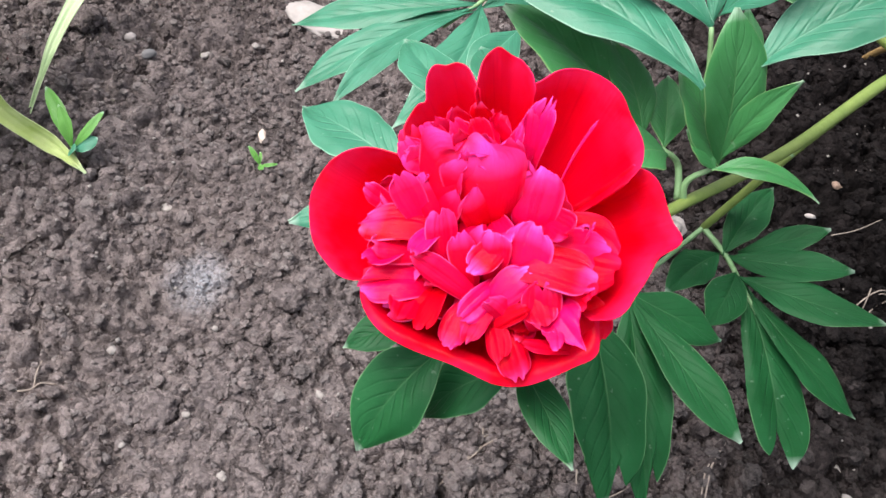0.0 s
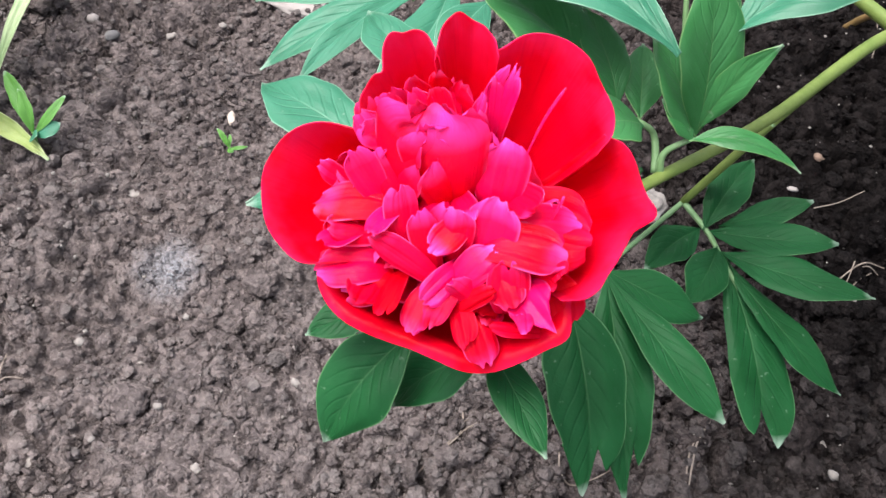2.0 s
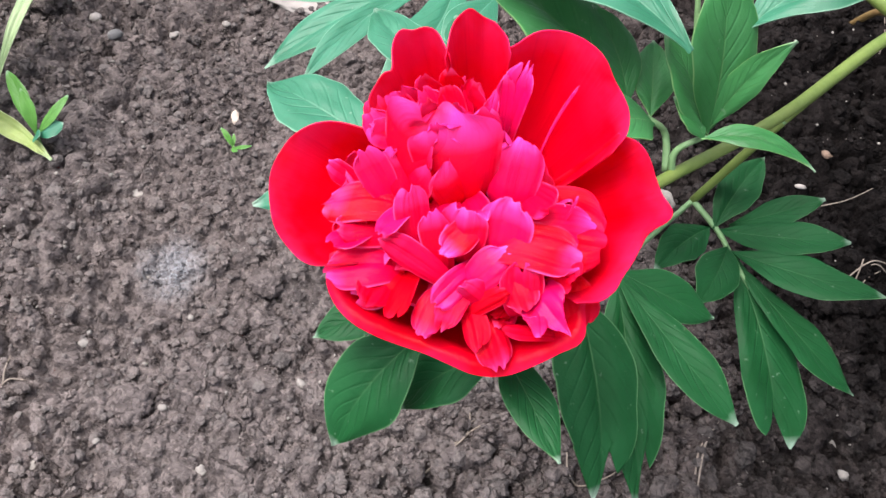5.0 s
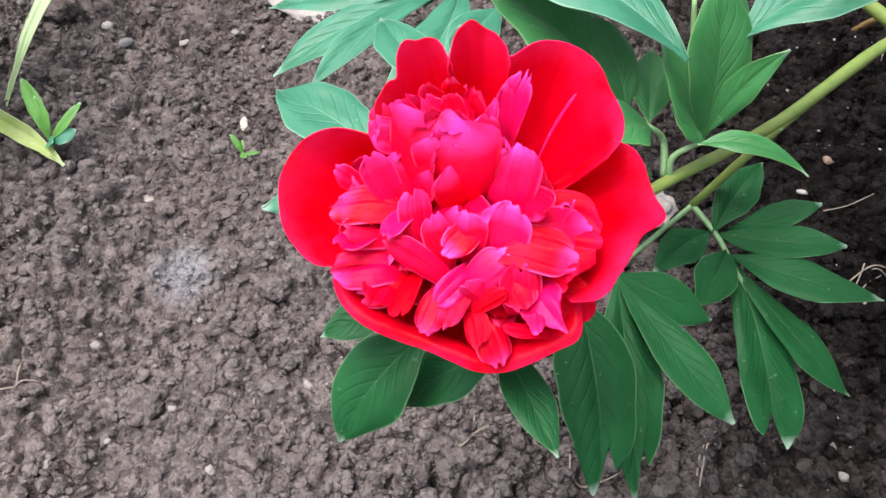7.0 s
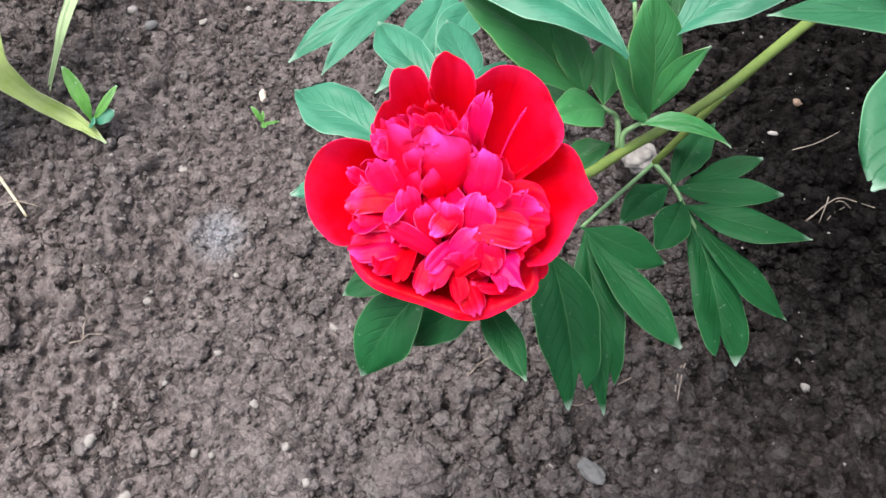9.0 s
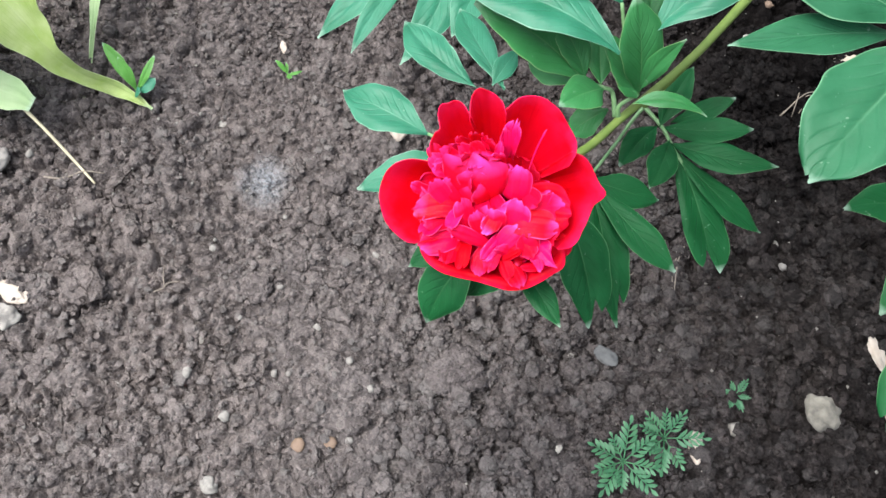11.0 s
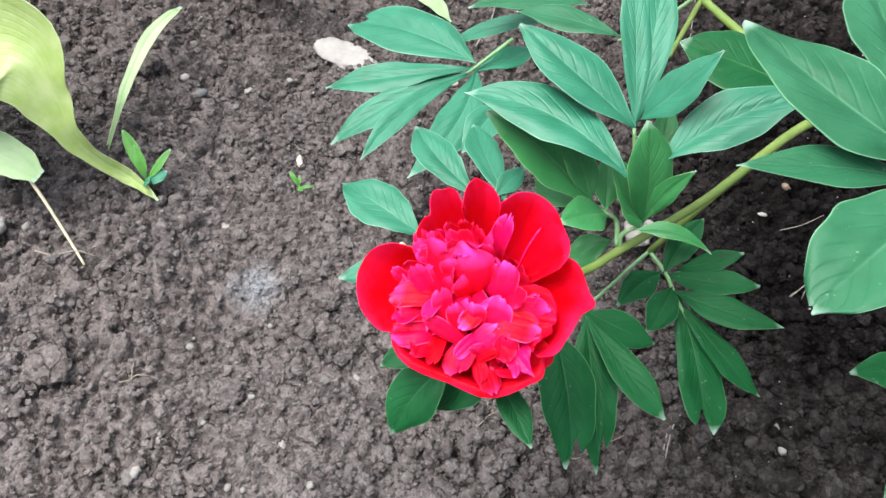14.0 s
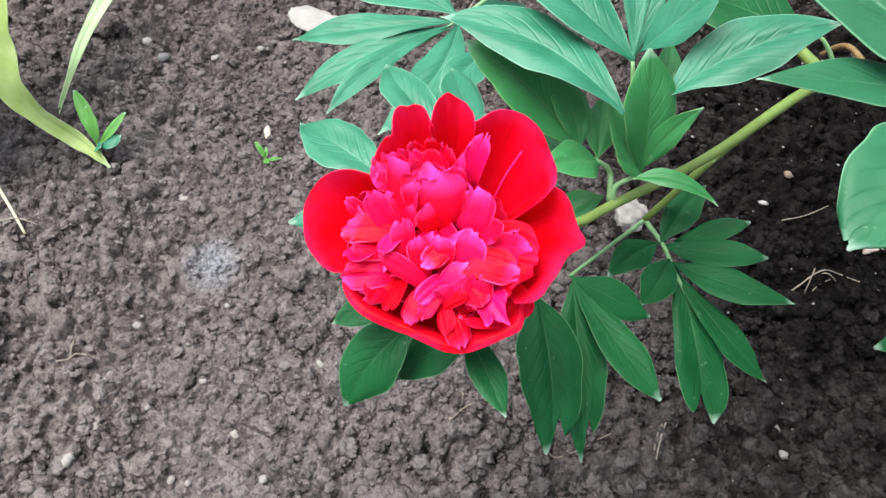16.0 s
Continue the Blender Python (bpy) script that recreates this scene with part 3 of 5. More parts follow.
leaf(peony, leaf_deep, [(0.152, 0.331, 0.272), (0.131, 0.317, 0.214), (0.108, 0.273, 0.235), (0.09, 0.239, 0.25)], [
    (0.09, 0.239, 0.25, 0.139, 0.235, 0.241, 0.0225, 0.05, 0.05, -24, 0.5),
    (0.092, 0.237, 0.25, 0.151, 0.185, 0.248, 0.0215, 0.04, 0.05, -19.2, 0.62),
    (0.073, 0.21, 0.27, 0.105, 0.146, 0.228, 0.0345, -0.03, 0.06, -13.5, 0.45, ((0.35, 1, 0.35), (-0.9, 0.87, 0.35))),
    (0.092, 0.235, 0.25, 0.125, 0.152, 0.215, 0.0277, 0, 0.05, -10.9, 0.5, ((0.3, 1, 0.35), (-1, 0.84, 0.35))),
], ())
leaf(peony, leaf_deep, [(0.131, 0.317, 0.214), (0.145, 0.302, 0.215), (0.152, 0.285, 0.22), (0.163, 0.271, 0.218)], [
    (0.145, 0.302, 0.215, 0.201, 0.298, 0.24, 0.0205, 0.06, 0.05, -24, 0.55),
    (0.151, 0.308, 0.215, 0.188, 0.32, 0.24, 0.0157, 0.05, 0.05, -24, 0.55),
    (0.149, 0.288, 0.22, 0.219, 0.272, 0.24, 0.0215, 0.06, 0.05, -24, 0.5),
    (0.152, 0.287, 0.22, 0.194, 0.207, 0.189, 0.0305, -0.02, 0.05, -13.1, 0.72, ((1, 0.92, 0.2), (-0.8, 1, 0.2))),
    (0.155, 0.282, 0.22, 0.22, 0.236, 0.208, 0.0185, 0.05, 0.05, -20.6, 0.6),
    (0.141, 0.302, 0.215, 0.115, 0.264, 0.222, 0.0204, 0.03, 0.06, 12.8, 0.5),
    (0.149, 0.29, 0.22, 0.136, 0.249, 0.225, 0.0212, -0.03, 0.06, 5.8, 0.5),
    (0.143, 0.302, 0.215, 0.162, 0.348, 0.225, 0.0208, -0.03, 0.05, -7.7, 0.5),
], (1, 4, ))
leaf(bush, leaf_broad, [(0.323, 0.409, 0.2), (0.224, 0.288, 0.38), (0.197, 0.254, 0.43)], [
    (0.197, 0.254, 0.43, 0.118, 0.235, 0.429, 0.0205, 0, 0.05, 22.7, 0.5),
    (0.211, 0.249, 0.435, 0.157, 0.175, 0.424, 0.050, 0, 0.05, 24, 0.52, ((-0.3, 1, 0.1), (0.55, 0.97, 0.1))),
    (0.203, 0.254, 0.44, 0.109, 0.310, 0.441, 0.046, -0.09, 0.06, 21.4, 0.5),
    (0.199, 0.271, 0.44, 0.165, 0.368, 0.44, 0.0445, -0.05, 0.06, 9.9, 0.5),
], ())
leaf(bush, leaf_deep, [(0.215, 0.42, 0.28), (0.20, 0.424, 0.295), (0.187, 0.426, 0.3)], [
    (0.187, 0.419, 0.297, 0.108, 0.428, 0.300, 0.056, -0.02, 0.05, 22.4, 0.5),
], ())
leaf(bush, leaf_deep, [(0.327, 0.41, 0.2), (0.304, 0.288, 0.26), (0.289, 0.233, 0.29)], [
    (0.289, 0.233, 0.29, 0.235, 0.222, 0.299, 0.0246, 0.05, 0.06, 23.5, 0.5),
    (0.359, 0.264, 0.2, 0.308, 0.192, 0.2, 0.036, 0, 0.05, 16.4, 0.5),
    (0.402, 0.229, 0.14, 0.354, 0.126, 0.12, 0.050, 0, 0.05, 20, 0.6, ((-0.8, 0.9, 0.3), (0.05, 1, 0.3), (0.85, 0.93, 0.3))),
], ())
leaf(bush, leaf_broad, [(0.138, 0.595, 0.2), (0.096, 0.49, 0.25), (0.071, 0.446, 0.27)], [
    (0.071, 0.448, 0.271, -0.006, 0.459, 0.257, 0.0235, 0, 0.06, 23.6, 0.5),
    (0.046, 0.492, 0.25, -0.043, 0.467, 0.24, 0.0281, 0.05, 0.06, 22.4, 0.5),
], ())


def shade_leaf(x, y, z, size, seed):
    """A whole divided leaf of the neighbouring shoot, at the head of a long stalk; unseen, added for its shade."""
    rng = random.Random(seed)
    foot, head = Vector((0.40, 0.50, 0.16)), Vector((x, y, z))
    way = Vector((x - foot.x, y - foot.y, 0)).normalized()
    blades = []
    for turn in (-75, -38, 0, 38, 75):
        w = radians(turn + rng.uniform(-8, 8))
        d = Vector((way.x * math.cos(w) - way.y * math.sin(w), way.x * math.sin(w) + way.y * math.cos(w), rng.uniform(-0.15, 0.15)))
        tip = head + d * size * rng.uniform(0.85, 1.1)
        blades.append((*head, *tip, size * 0.46, rng.uniform(-0.05, 0.05), 0.06, rng.uniform(-12, 12), 0.5))
    leaf(bush, leaf_broad, [foot, foot.lerp(head, 0.5) + Vector((0, 0, 0.05)), head], blades)


# none of these is in view: they keep light off the bed's right
crown = random.Random(17)
for k in range(32):
    row, col = divmod(k, 4)
    x, y = 0.40 + 0.08 * col + crown.uniform(-0.01, 0.06), 0.03 + 0.105 * row + crown.uniform(-0.05, 0.05)
    shade_leaf(x + 0.02 * (0.1 < y < 0.42), y, 0.48 + 0.02 * col + crown.uniform(-0.01, 0.07), crown.uniform(0.08, 0.11), 30 + k)


# ---- bloom ----
AXIS = Vector((-0.14, -0.37, 0.92)).normalized()
RIGHT = Vector((1, 0, 0.15))
RIGHT = (RIGHT - AXIS * RIGHT.dot(AXIS)).normalized()
UPWARD = AXIS.cross(RIGHT)
HEART = Vector((0.028, 0.192, 0.342)) - UPWARD * 0.011 - RIGHT * 0.003
to_world = Matrix(((RIGHT.x, UPWARD.x, AXIS.x, HEART.x), (RIGHT.y, UPWARD.y, AXIS.y, HEART.y), (RIGHT.z, UPWARD.z, AXIS.z, HEART.z), (0, 0, 0, 1)))

bm = bmesh.new()
bmesh.ops.create_uvsphere(bm, u_segments=16, v_segments=10, radius=0.011)
for v in bm.verts:
    v.co = to_world @ Vector((v.co.x, v.co.y, v.co.z * 0.9 + 0.001))
me = bpy.data.meshes.new("flower")
bm.to_mesh(me)
me.materials.append(stem_green)
flower = settle(new("flower", me), peony)
tagged(flower, "fully open red double peony bloom with ruffled heart")
petal_rng = random.Random(11)


def petal(tip, ctrl, width, wrap, ruffle, material, notch=(), base=None, cup=0.1, skew=0.0, nu=18, nv=18, end=0.8, point=0.0, out=None, thick=0.0004, full=0.0, label=""):
    """A petal in the bloom's own millimetres: from base past ctrl to tip, curved round the axis with radius wrap."""
    rng = petal_rng
    tip, ctrl = Vector(tip) / 1000, Vector(ctrl) / 1000
    if out is None:
        out = (tip.x, tip.y)
    out = Vector((out[0], out[1], 0))
    out = out.normalized() if out.length > 1e-5 else Vector((1, 0, 0))
    base = Vector(base) / 1000 if base else out * 0.006 + Vector((0, 0, 0.004))
    across = Vector((0, 0, 1)).cross(out)
    wrap /= 1000
    ph = [rng.uniform(0, 6.28) for _ in range(4)]
    fr = [rng.uniform(1.6, 2.8), rng.uniform(3.5, 6.0)]
    length = ((ctrl - base).length + (tip - ctrl).length + (tip - base).length) / 2 * 1000
    q0 = full or min(0.8, max(0.45, 1 - 0.6 * width / length))
    top, uvs = [], []
    for i in range(nu + 1):
        for j in range(nv + 1):
            v = 2 * j / nv - 1
            reach = 1 - (0.05 if full else 0.09) * abs(v) ** 2.6 - point * abs(v) + 0.015 * math.sin(fr[1] * v + ph[2])
            for v0, deep, wide in notch:
                reach -= deep * math.exp(-(((v - v0) / wide) ** 2))
            u = i / nu * reach
            c = base * (1 - u) ** 2 + ctrl * (2 * u * (1 - u)) + tip * u * u
            t = (ctrl - base) * (2 * (1 - u)) + (tip - ctrl) * (2 * u)
            side = (across + out * skew * u).normalized()
            inn = side.cross(t).normalized()
            q = i / nu
            if q < q0:
                f = 0.3 + 0.7 * math.sin(math.pi / 2 * q / q0) ** 0.8
            else:
                f = max(0.0, 1 - end * ((q - q0) / (1 - q0)) ** 2.8) ** 0.5
            h = width / 2000 * f
            w = h * v / wrap
            k = u ** 2 * abs(v) ** 1.2 * 0.8 + u ** 5 * 0.4
            wave = ruffle * width / 1000 * k * (math.sin(fr[0] * 2 * v + ph[0] + 2 * u) + 0.5 * math.sin(fr[1] * v * 1.5 + ph[1] - 4 * u))
            top.append(c + side * (wrap * math.sin(w)) - out * (wrap * (1 - math.cos(w))) + inn * (cup * h * (v * v - 0.3) * u + wave))
            uvs.append((u, 0.5 + v / 2))
    verts, faces, order = shell([to_world @ p for p in top], nu, nv, thick)
    if not thick:
        # the tissue-thin inner petals are one sheet
        verts, order = verts[:len(top)], order[:len(top)]
        faces = [face for face in faces if max(face) < len(top)]
    ob = link("petal", verts, faces, material, None, [uvs[q] for q in order])
    ob.parent = flower
    if label:
        tagged(ob, label)
    return ob


# broad guard petals round the rim
def guard(first, last, reach, rim, lip=0.0, foot=4, ruffle=0.6, edge=3.0, fold=1.7):
    """A broad outer petal in millimetres: it fills the bloom from one angle to another, out to a free edge of the given radii, with a rim that may roll outward as a lip."""
    rng, nu, nv = petal_rng, 24, 6 * (len(reach) - 1)
    ph, top, uvs = [rng.uniform(0, 6.28) for _ in range(3)], [], []
    r = [reach[0]] + list(reach) + [reach[-1]]
    for i in range(nu + 1):
        for j in range(nv + 1):
            u, s = i / nu, j / nv
            k, t = min(len(reach) - 2, j // 6), j / 6 - min(len(reach) - 2, j // 6)
            a, b, c, d = r[k:k + 4]
            far = 0.5 * (2 * b + (c - a) * t + (2 * a - 5 * b + 4 * c - d) * t * t + (3 * b - a - 3 * c + d) * t ** 3)
            w = radians(first + (last - first) * s)
            wall, flare = (min(1.0, u / 0.7), max(0.0, u - 0.7) / 0.3) if lip else (u, 0.0)
            out = 3 + (far * (1 - lip) - 3) * wall ** (0.6 if lip else 0.85) + lip * far * flare
            side = 2 * s - 1
            z = foot + (rim - foot) * wall ** fold + 1.5 * math.sin(2.6 * flare) + edge * side * side * u + ruffle * u ** 3 * (math.sin(9 * s + ph[0]) + 0.6 * math.sin(17 * s + ph[1])) + 0.5 * u * math.sin(23 * s + ph[2] + 2 * u)
            top.append(Vector((out * math.cos(w), out * math.sin(w), z)) / 1000)
            uvs.append((u, s))
    verts, faces, order = shell([to_world @ p for p in top], nu, nv, 0.0004)
    ob = link("petal", verts, faces, petal_red, None, [uvs[q] for q in order])
    ob.parent = flower
    return tagged(ob, "broad smooth scarlet guard petal")


guard(24, 82, (42, 47.3, 50, 50.8, 51.7, 53.2, 53.6, 53.6, 52, 48.8, 42), 46, foot=3, edge=1.0)
guard(106, 150, (38, 45.5, 48.3, 48.2, 49, 46, 39.5, 39, 38.5, 37.5, 35.5, 33), 45, foot=4, edge=1.5)
guard(81, 107.5, (40, 44.5, 47.3, 49.4, 50.7, 51, 47, 37), 46, foot=5, edge=1.0)
guard(152, 226, (28, 43.5, 51.5, 54, 54.6, 53.7, 50.3, 45.5, 34), 37, foot=4, edge=1.5)
guard(-32, 32, (44, 48, 49.5, 49.5, 50.2, 50.9, 52.3, 57.4, 54.7, 53.1, 52, 50, 46), 40, foot=6)
guard(-145, -28, (40, 44.3, 46, 46, 45, 44.2, 44.2, 46, 49, 50.6, 50.7, 51, 51.6, 45), 31, lip=0.13, foot=2, edge=2.0, fold=2.6)
# a hidden lower ring that fills the cup
for k in range(10):
    w = 2 * math.pi * (k + petal_rng.uniform(-0.2, 0.2)) / 10
    r = petal_rng.uniform(20, 28)
    petal((r * math.cos(w), r * math.sin(w), petal_rng.uniform(22, 28)), (0.75 * r * math.cos(w), 0.75 * r * math.sin(w), 8), petal_rng.uniform(20, 28), 40, 0.04, petal_red, nu=14, nv=12)


def tongue(x, y, z, width, wrap=22, ruffle=0.085, notch=None, lean=0.62, material=None):
    """An inner petal that leans outward to a free, waved end."""
    n = notch if notch is not None else ((petal_rng.uniform(-0.6, 0.6), petal_rng.uniform(0.0, 0.07), 0.2),)
    w = math.atan2(y, x) + petal_rng.uniform(-0.8, 0.8)
    if math.hypot(x, y) > 22:
        x, y = x * 1.07, y * 1.07
    petal((x, y, z), (lean * x, lean * y, z * 0.75), width, wrap, ruffle, material or petal_pink, notch=n, skew=petal_rng.uniform(-0.5, 0.5), nu=16, nv=14, end=0.88, full=0.7,
          base=(x * 0.25, y * 0.25, 8), cup=0.2, thick=0.0, out=(math.cos(w), math.sin(w)))


# the rounded ball of wrapped petals in the heart
for turn, r, z, width, over in ((90, 17, 53, 26, 0.5), (35, 17, 53, 24, 0.35), (150, 18, 52, 24, 0.4), (-25, 16, 54, 26, 0.2), (208, 17, 53, 26, 0.15), (-95, 18, 59, 40, -0.5),
                                (60, 9, 56, 16, 0.3), (190, 9, 57, 16, 0.0), (-60, 10, 58, 20, -0.3)):
    d = Vector((math.cos(radians(turn)), math.sin(radians(turn))))
    petal((-6 + over * r * d.x, 9 + over * r * d.y, z), (-6 + 1.25 * r * d.x, 9 + 1.25 * r * d.y, z - 6), width, r, 0.05, petal_pink, base=(-3 + 0.3 * r * d.x, 5 + 0.3 * r * d.y, 10),
          out=(d.x, d.y), nu=20, nv=18, cup=0.15, thick=0.0, end=0.85, full=0.72, notch=((petal_rng.uniform(-0.6, 0.6), petal_rng.uniform(0.03, 0.12), 0.2),))
for x, y, z, width in ((-13, 25, 55, 10), (-7, 27, 56, 9), (0, 25, 56, 10), (-18, 20, 55, 11), (-11, 18, 59, 9), (-3, 19, 59, 9), (4, 20, 56, 11), (-7, 12, 60, 10), (-22, 12, 53, 12), (9, 15, 53, 13)):
    tongue(x, y, z, width, 10, 0.08, lean=0.9)


def flake(base, tip, width, rise, cup, twist, material, notch=None, point=0.0, nu=20, nv=28):
    """A loose inner petal in millimetres, seen on its face: bowed up by rise, its sides turned down (cup below 0) or up."""
    rng = petal_rng
    base, tip = Vector(base), Vector(tip)
    ax = (tip - base).normalized()
    n = Matrix.Rotation(radians(twist + rng.uniform(-28, 28)), 3, ax) @ (Vector((0, 0, 1)) - ax * ax.z).normalized()
    side = ax.cross(n)
    if notch is None:
        notch = ((rng.uniform(-0.7, 0.7), rng.uniform(0.0, 0.09), rng.uniform(0.2, 0.35)),) if width > 5 else ()
    ph, top, uvs = [rng.uniform(0, 6.28) for _ in range(4)], [], []
    sway, turn, hollow = rng.uniform(-0.1, 0.1) * (tip - base).length, rng.uniform(-0.9, 1.3), rng.uniform(-0.25, 0.3)
    crease, fold = rng.uniform(-0.3, 0.3), rng.uniform(-0.5, 0.5)
    base, width = base - ax * 4 - Vector((0, 0, 4)), width * (1.1 if width > 5 else 1)
    for i in range(nu + 1):
        for j in range(nv + 1):
            v = 2 * j / nv - 1
            u = i / nu * (1 - 0.07 * abs(v) ** 2.6 - point * abs(v) ** 1.2 + 0.018 * math.sin(7 * v + ph[0]) - sum(deep * math.exp(-(((v - at) / wide) ** 2)) for at, deep, wide in notch))
            q = i / nu
            f = 0.3 + 0.7 * math.sin(math.pi / 2 * q / 0.78) ** 1.1 if q < 0.78 else max(0.0, 1 - 0.7 * ((q - 0.78) / 0.22) ** 2.6) ** 0.5
            h = width / 2 * f
            lift = rise * (math.sin(math.pi * u ** 0.75) + turn * u ** 3) + (0.55 * cup + hollow) * h * abs(v) ** 1.6 + 0.06 * width * u * (math.sin(4 * v + ph[1] + 3 * u) + 0.6 * math.sin(9 * v + ph[2]) * u * u) + 0.011 * width * u * math.sin(21 * v + ph[3]) + crease * h * (1 - min(1, abs(v - fold) / 0.3)) * u
            top.append((base + (tip - base) * u + side * (h * v + sway * math.sin(3.1 * u)) + n * (lift - rise * 0.5)) / 1000)
            uvs.append((u, 0.5 + v / 2))
    verts, faces, order = shell([to_world @ p for p in top], nu, nv, 0.0003)
    ob = link("petal", verts, faces, material, None, [uvs[q] for q in order])
    ob.parent = flower
    return ob


flake((-4, 0, 40), (-1, -14, 47), 11, 4, -0.4, 0, petal_pink)
flake((3, 0, 40), (9, -9, 49), 9, 4, -0.4, 0, petal_pink)
flake((-6, -22, 36), (-10, -38, 41), 9, 4, -0.4, 20, petal_red)
flake((-16, -22, 34), (-18, -36, 40), 10, 4, -0.4, -20, petal_red)
flake((2, -26, 38), (-2, -40, 40), 9, 4, -0.5, 0, petal_pink)
flake((-22, -14, 36), (-30, -24, 44), 9, 4, -0.4, 25, petal_pink)
flake((8, -20, 42), (4, -32, 48), 8, 4, -0.5, -15, petal_pale)
flake((18, -16, 44), (24, -28, 48), 9, 4, -0.5, 25, petal_pink)
flake((-10, -8, 46), (-16, -18, 52), 7, 3, -0.4, 30, petal_pale)
flake((6, -6, 46), (2, -18, 52), 8, 4, -0.4, -30, petal_pink)
flake((20, 4, 44), (28, -2, 50), 9, 4, -0.4, 0, petal_pink)
flake((-14, 10, 44), (-27, 12, 49), 9, 4, -0.3, 10, petal_pink)
# narrow ruffled petals that stand between the loose ones
for k in range(56):
    w, r = petal_rng.uniform(2.6, 6.5), petal_rng.uniform(16, 37)
    tongue(r * math.cos(w), r * math.sin(w), 46 - 0.25 * r + petal_rng.uniform(-4, 1), petal_rng.uniform(10, 19), petal_rng.uniform(7, 16), 0.12, lean=petal_rng.uniform(0.55, 0.95), material=petal_pink if k % 3 else petal_red)
# loose petals round the ball, from the crown downward, some of them paler
flake((9, 21, 34), (11, 35, 52), 9, 3, 0.25, 0, petal_pale, notch=((-0.35, 0.14, 0.12), (0.2, 0.12, 0.12), (0.65, 0.16, 0.15)))
flake((5, 19, 34), (7, 32, 49), 6, 3, 0.3, 25, petal_pale)
flake((0, 20, 40), (-4, 29, 52), 4, 3, 0.3, 0, petal_pale, point=0.15)
flake((5, 14, 42), (5, 25, 54), 5, 3, 0.3, -35, petal_pale)
flake((16, -2, 40), (15, 10, 55), 14, 6, -0.35, 0, petal_pink)
flake((-18, -5, 40), (-27, 5, 50), 9, 4, -0.3, 20, petal_pale)
flake((-17, 6, 38), (-29, 17, 47), 9, 4, -0.3, 0, petal_pink)
flake((-22, 14, 36), (-28, 21, 45), 7, 3, -0.3, 0, petal_pink)
flake((-11, 14, 44), (-23, 22, 50), 8, 4, 0.4, -30, petal_pink)
flake((-7, 16, 46), (-14, 23, 54), 7, 3, 0.4, -20, petal_pale)
flake((-2, 18, 46), (-8, 25, 54), 7, 3, 0.4, 0, petal_pink)
flake((-11, -10, 40), (-34, -8, 47), 13, 6, -0.3, 0, petal_pink)
flake((-15, -14, 36), (-31, -17, 41), 11, 5, -0.3, 10, petal_pink)
flake((-13, -23, 36), (-30, -26, 43), 12, 5, -0.35, 0, petal_pink)
flake((-10, -25, 34), (-20, -32, 41), 10, 5, -0.4, 0, petal_pink)
flake((4, -25, 40), (-16, -18, 50), 7, 4, -0.5, 0, petal_pink)
flake((-6, -19, 38), (-10, -4, 53), 9, 4, -0.4, 0, petal_pink)
flake((1, -21, 40), (-5, -8, 50), 8, 4, -0.4, 30, petal_pink)
flake((6, -17, 40), (4, -8, 53), 13, 4, -0.3, 0, petal_pink)
flake((14, -16, 40), (15, -4, 52), 14, 5, -0.3, 0, petal_pink)
flake((12, -15, 44), (36, -12, 47), 14, 8, -0.4, 0, petal_pink)
flake((16, -6, 42), (37, -1, 45), 13, 7, -0.35, 0, petal_pink)
flake((13, -6, 32), (42, -5, 40), 22, 6, -0.2, 0, petal_red)
flake((9, -25, 42), (16, -16, 50), 9, 5, -0.7, 0, petal_pale)
flake((15, -29, 38), (7, -25, 47), 7, 4, -0.5, 0, petal_pink)
flake((11, -31, 40), (20, -24, 46), 5, 4, -0.7, 20, petal_pink)
flake((23, -27, 40), (22, -18, 50), 11, 5, -0.5, 0, petal_pink)
flake((26, -20, 40), (37, -32, 46), 12, 5, -0.3, 0, petal_pale, point=0.3)
flake((26, -24, 40), (30, -36, 45), 7, 4, -0.4, 0, petal_pale, point=0.25)
flake((33, -32, 35), (20, -34, 40), 5, 3, -0.5, 0, petal_red)
flake((12, -31, 36), (21, -42, 41), 9, 5, -0.6, 0, petal_pink)
flake((9, -28, 38), (15, -41, 40), 7, 4, -0.4, 30, petal_red)
flake((10, -22, 40), (4, -37, 45), 7, 5, -0.6, 0, petal_pink)
flake((24, -11, 40), (37, -19, 43), 11, 5, -0.4, 0, petal_red)
flake((-12, -6, 38), (-20, 6, 50), 10, 4, -0.4, 0, petal_pink)
flake((-30, 1, 33), (-39, 2, 38), 6, 3, -0.3, 0, petal_pink)
flake((29, -3, 44), (32, 4, 46), 0.8, 1, 0, 0, petal_pale)
flake((20, 15, 45), (26, 34, 46), 0.8, 1, 0, 0, petal_pale)
flake((-25, -20, 34), (-30, -12, 42), 9, 4, -0.3, 0, petal_pink)
flake((18, -19, 34), (15, -31, 38), 9, 4, -0.3, 0, petal_red)
flake((32, -16, 34), (40, -28, 34), 11, 4, -0.3, 0, petal_red)


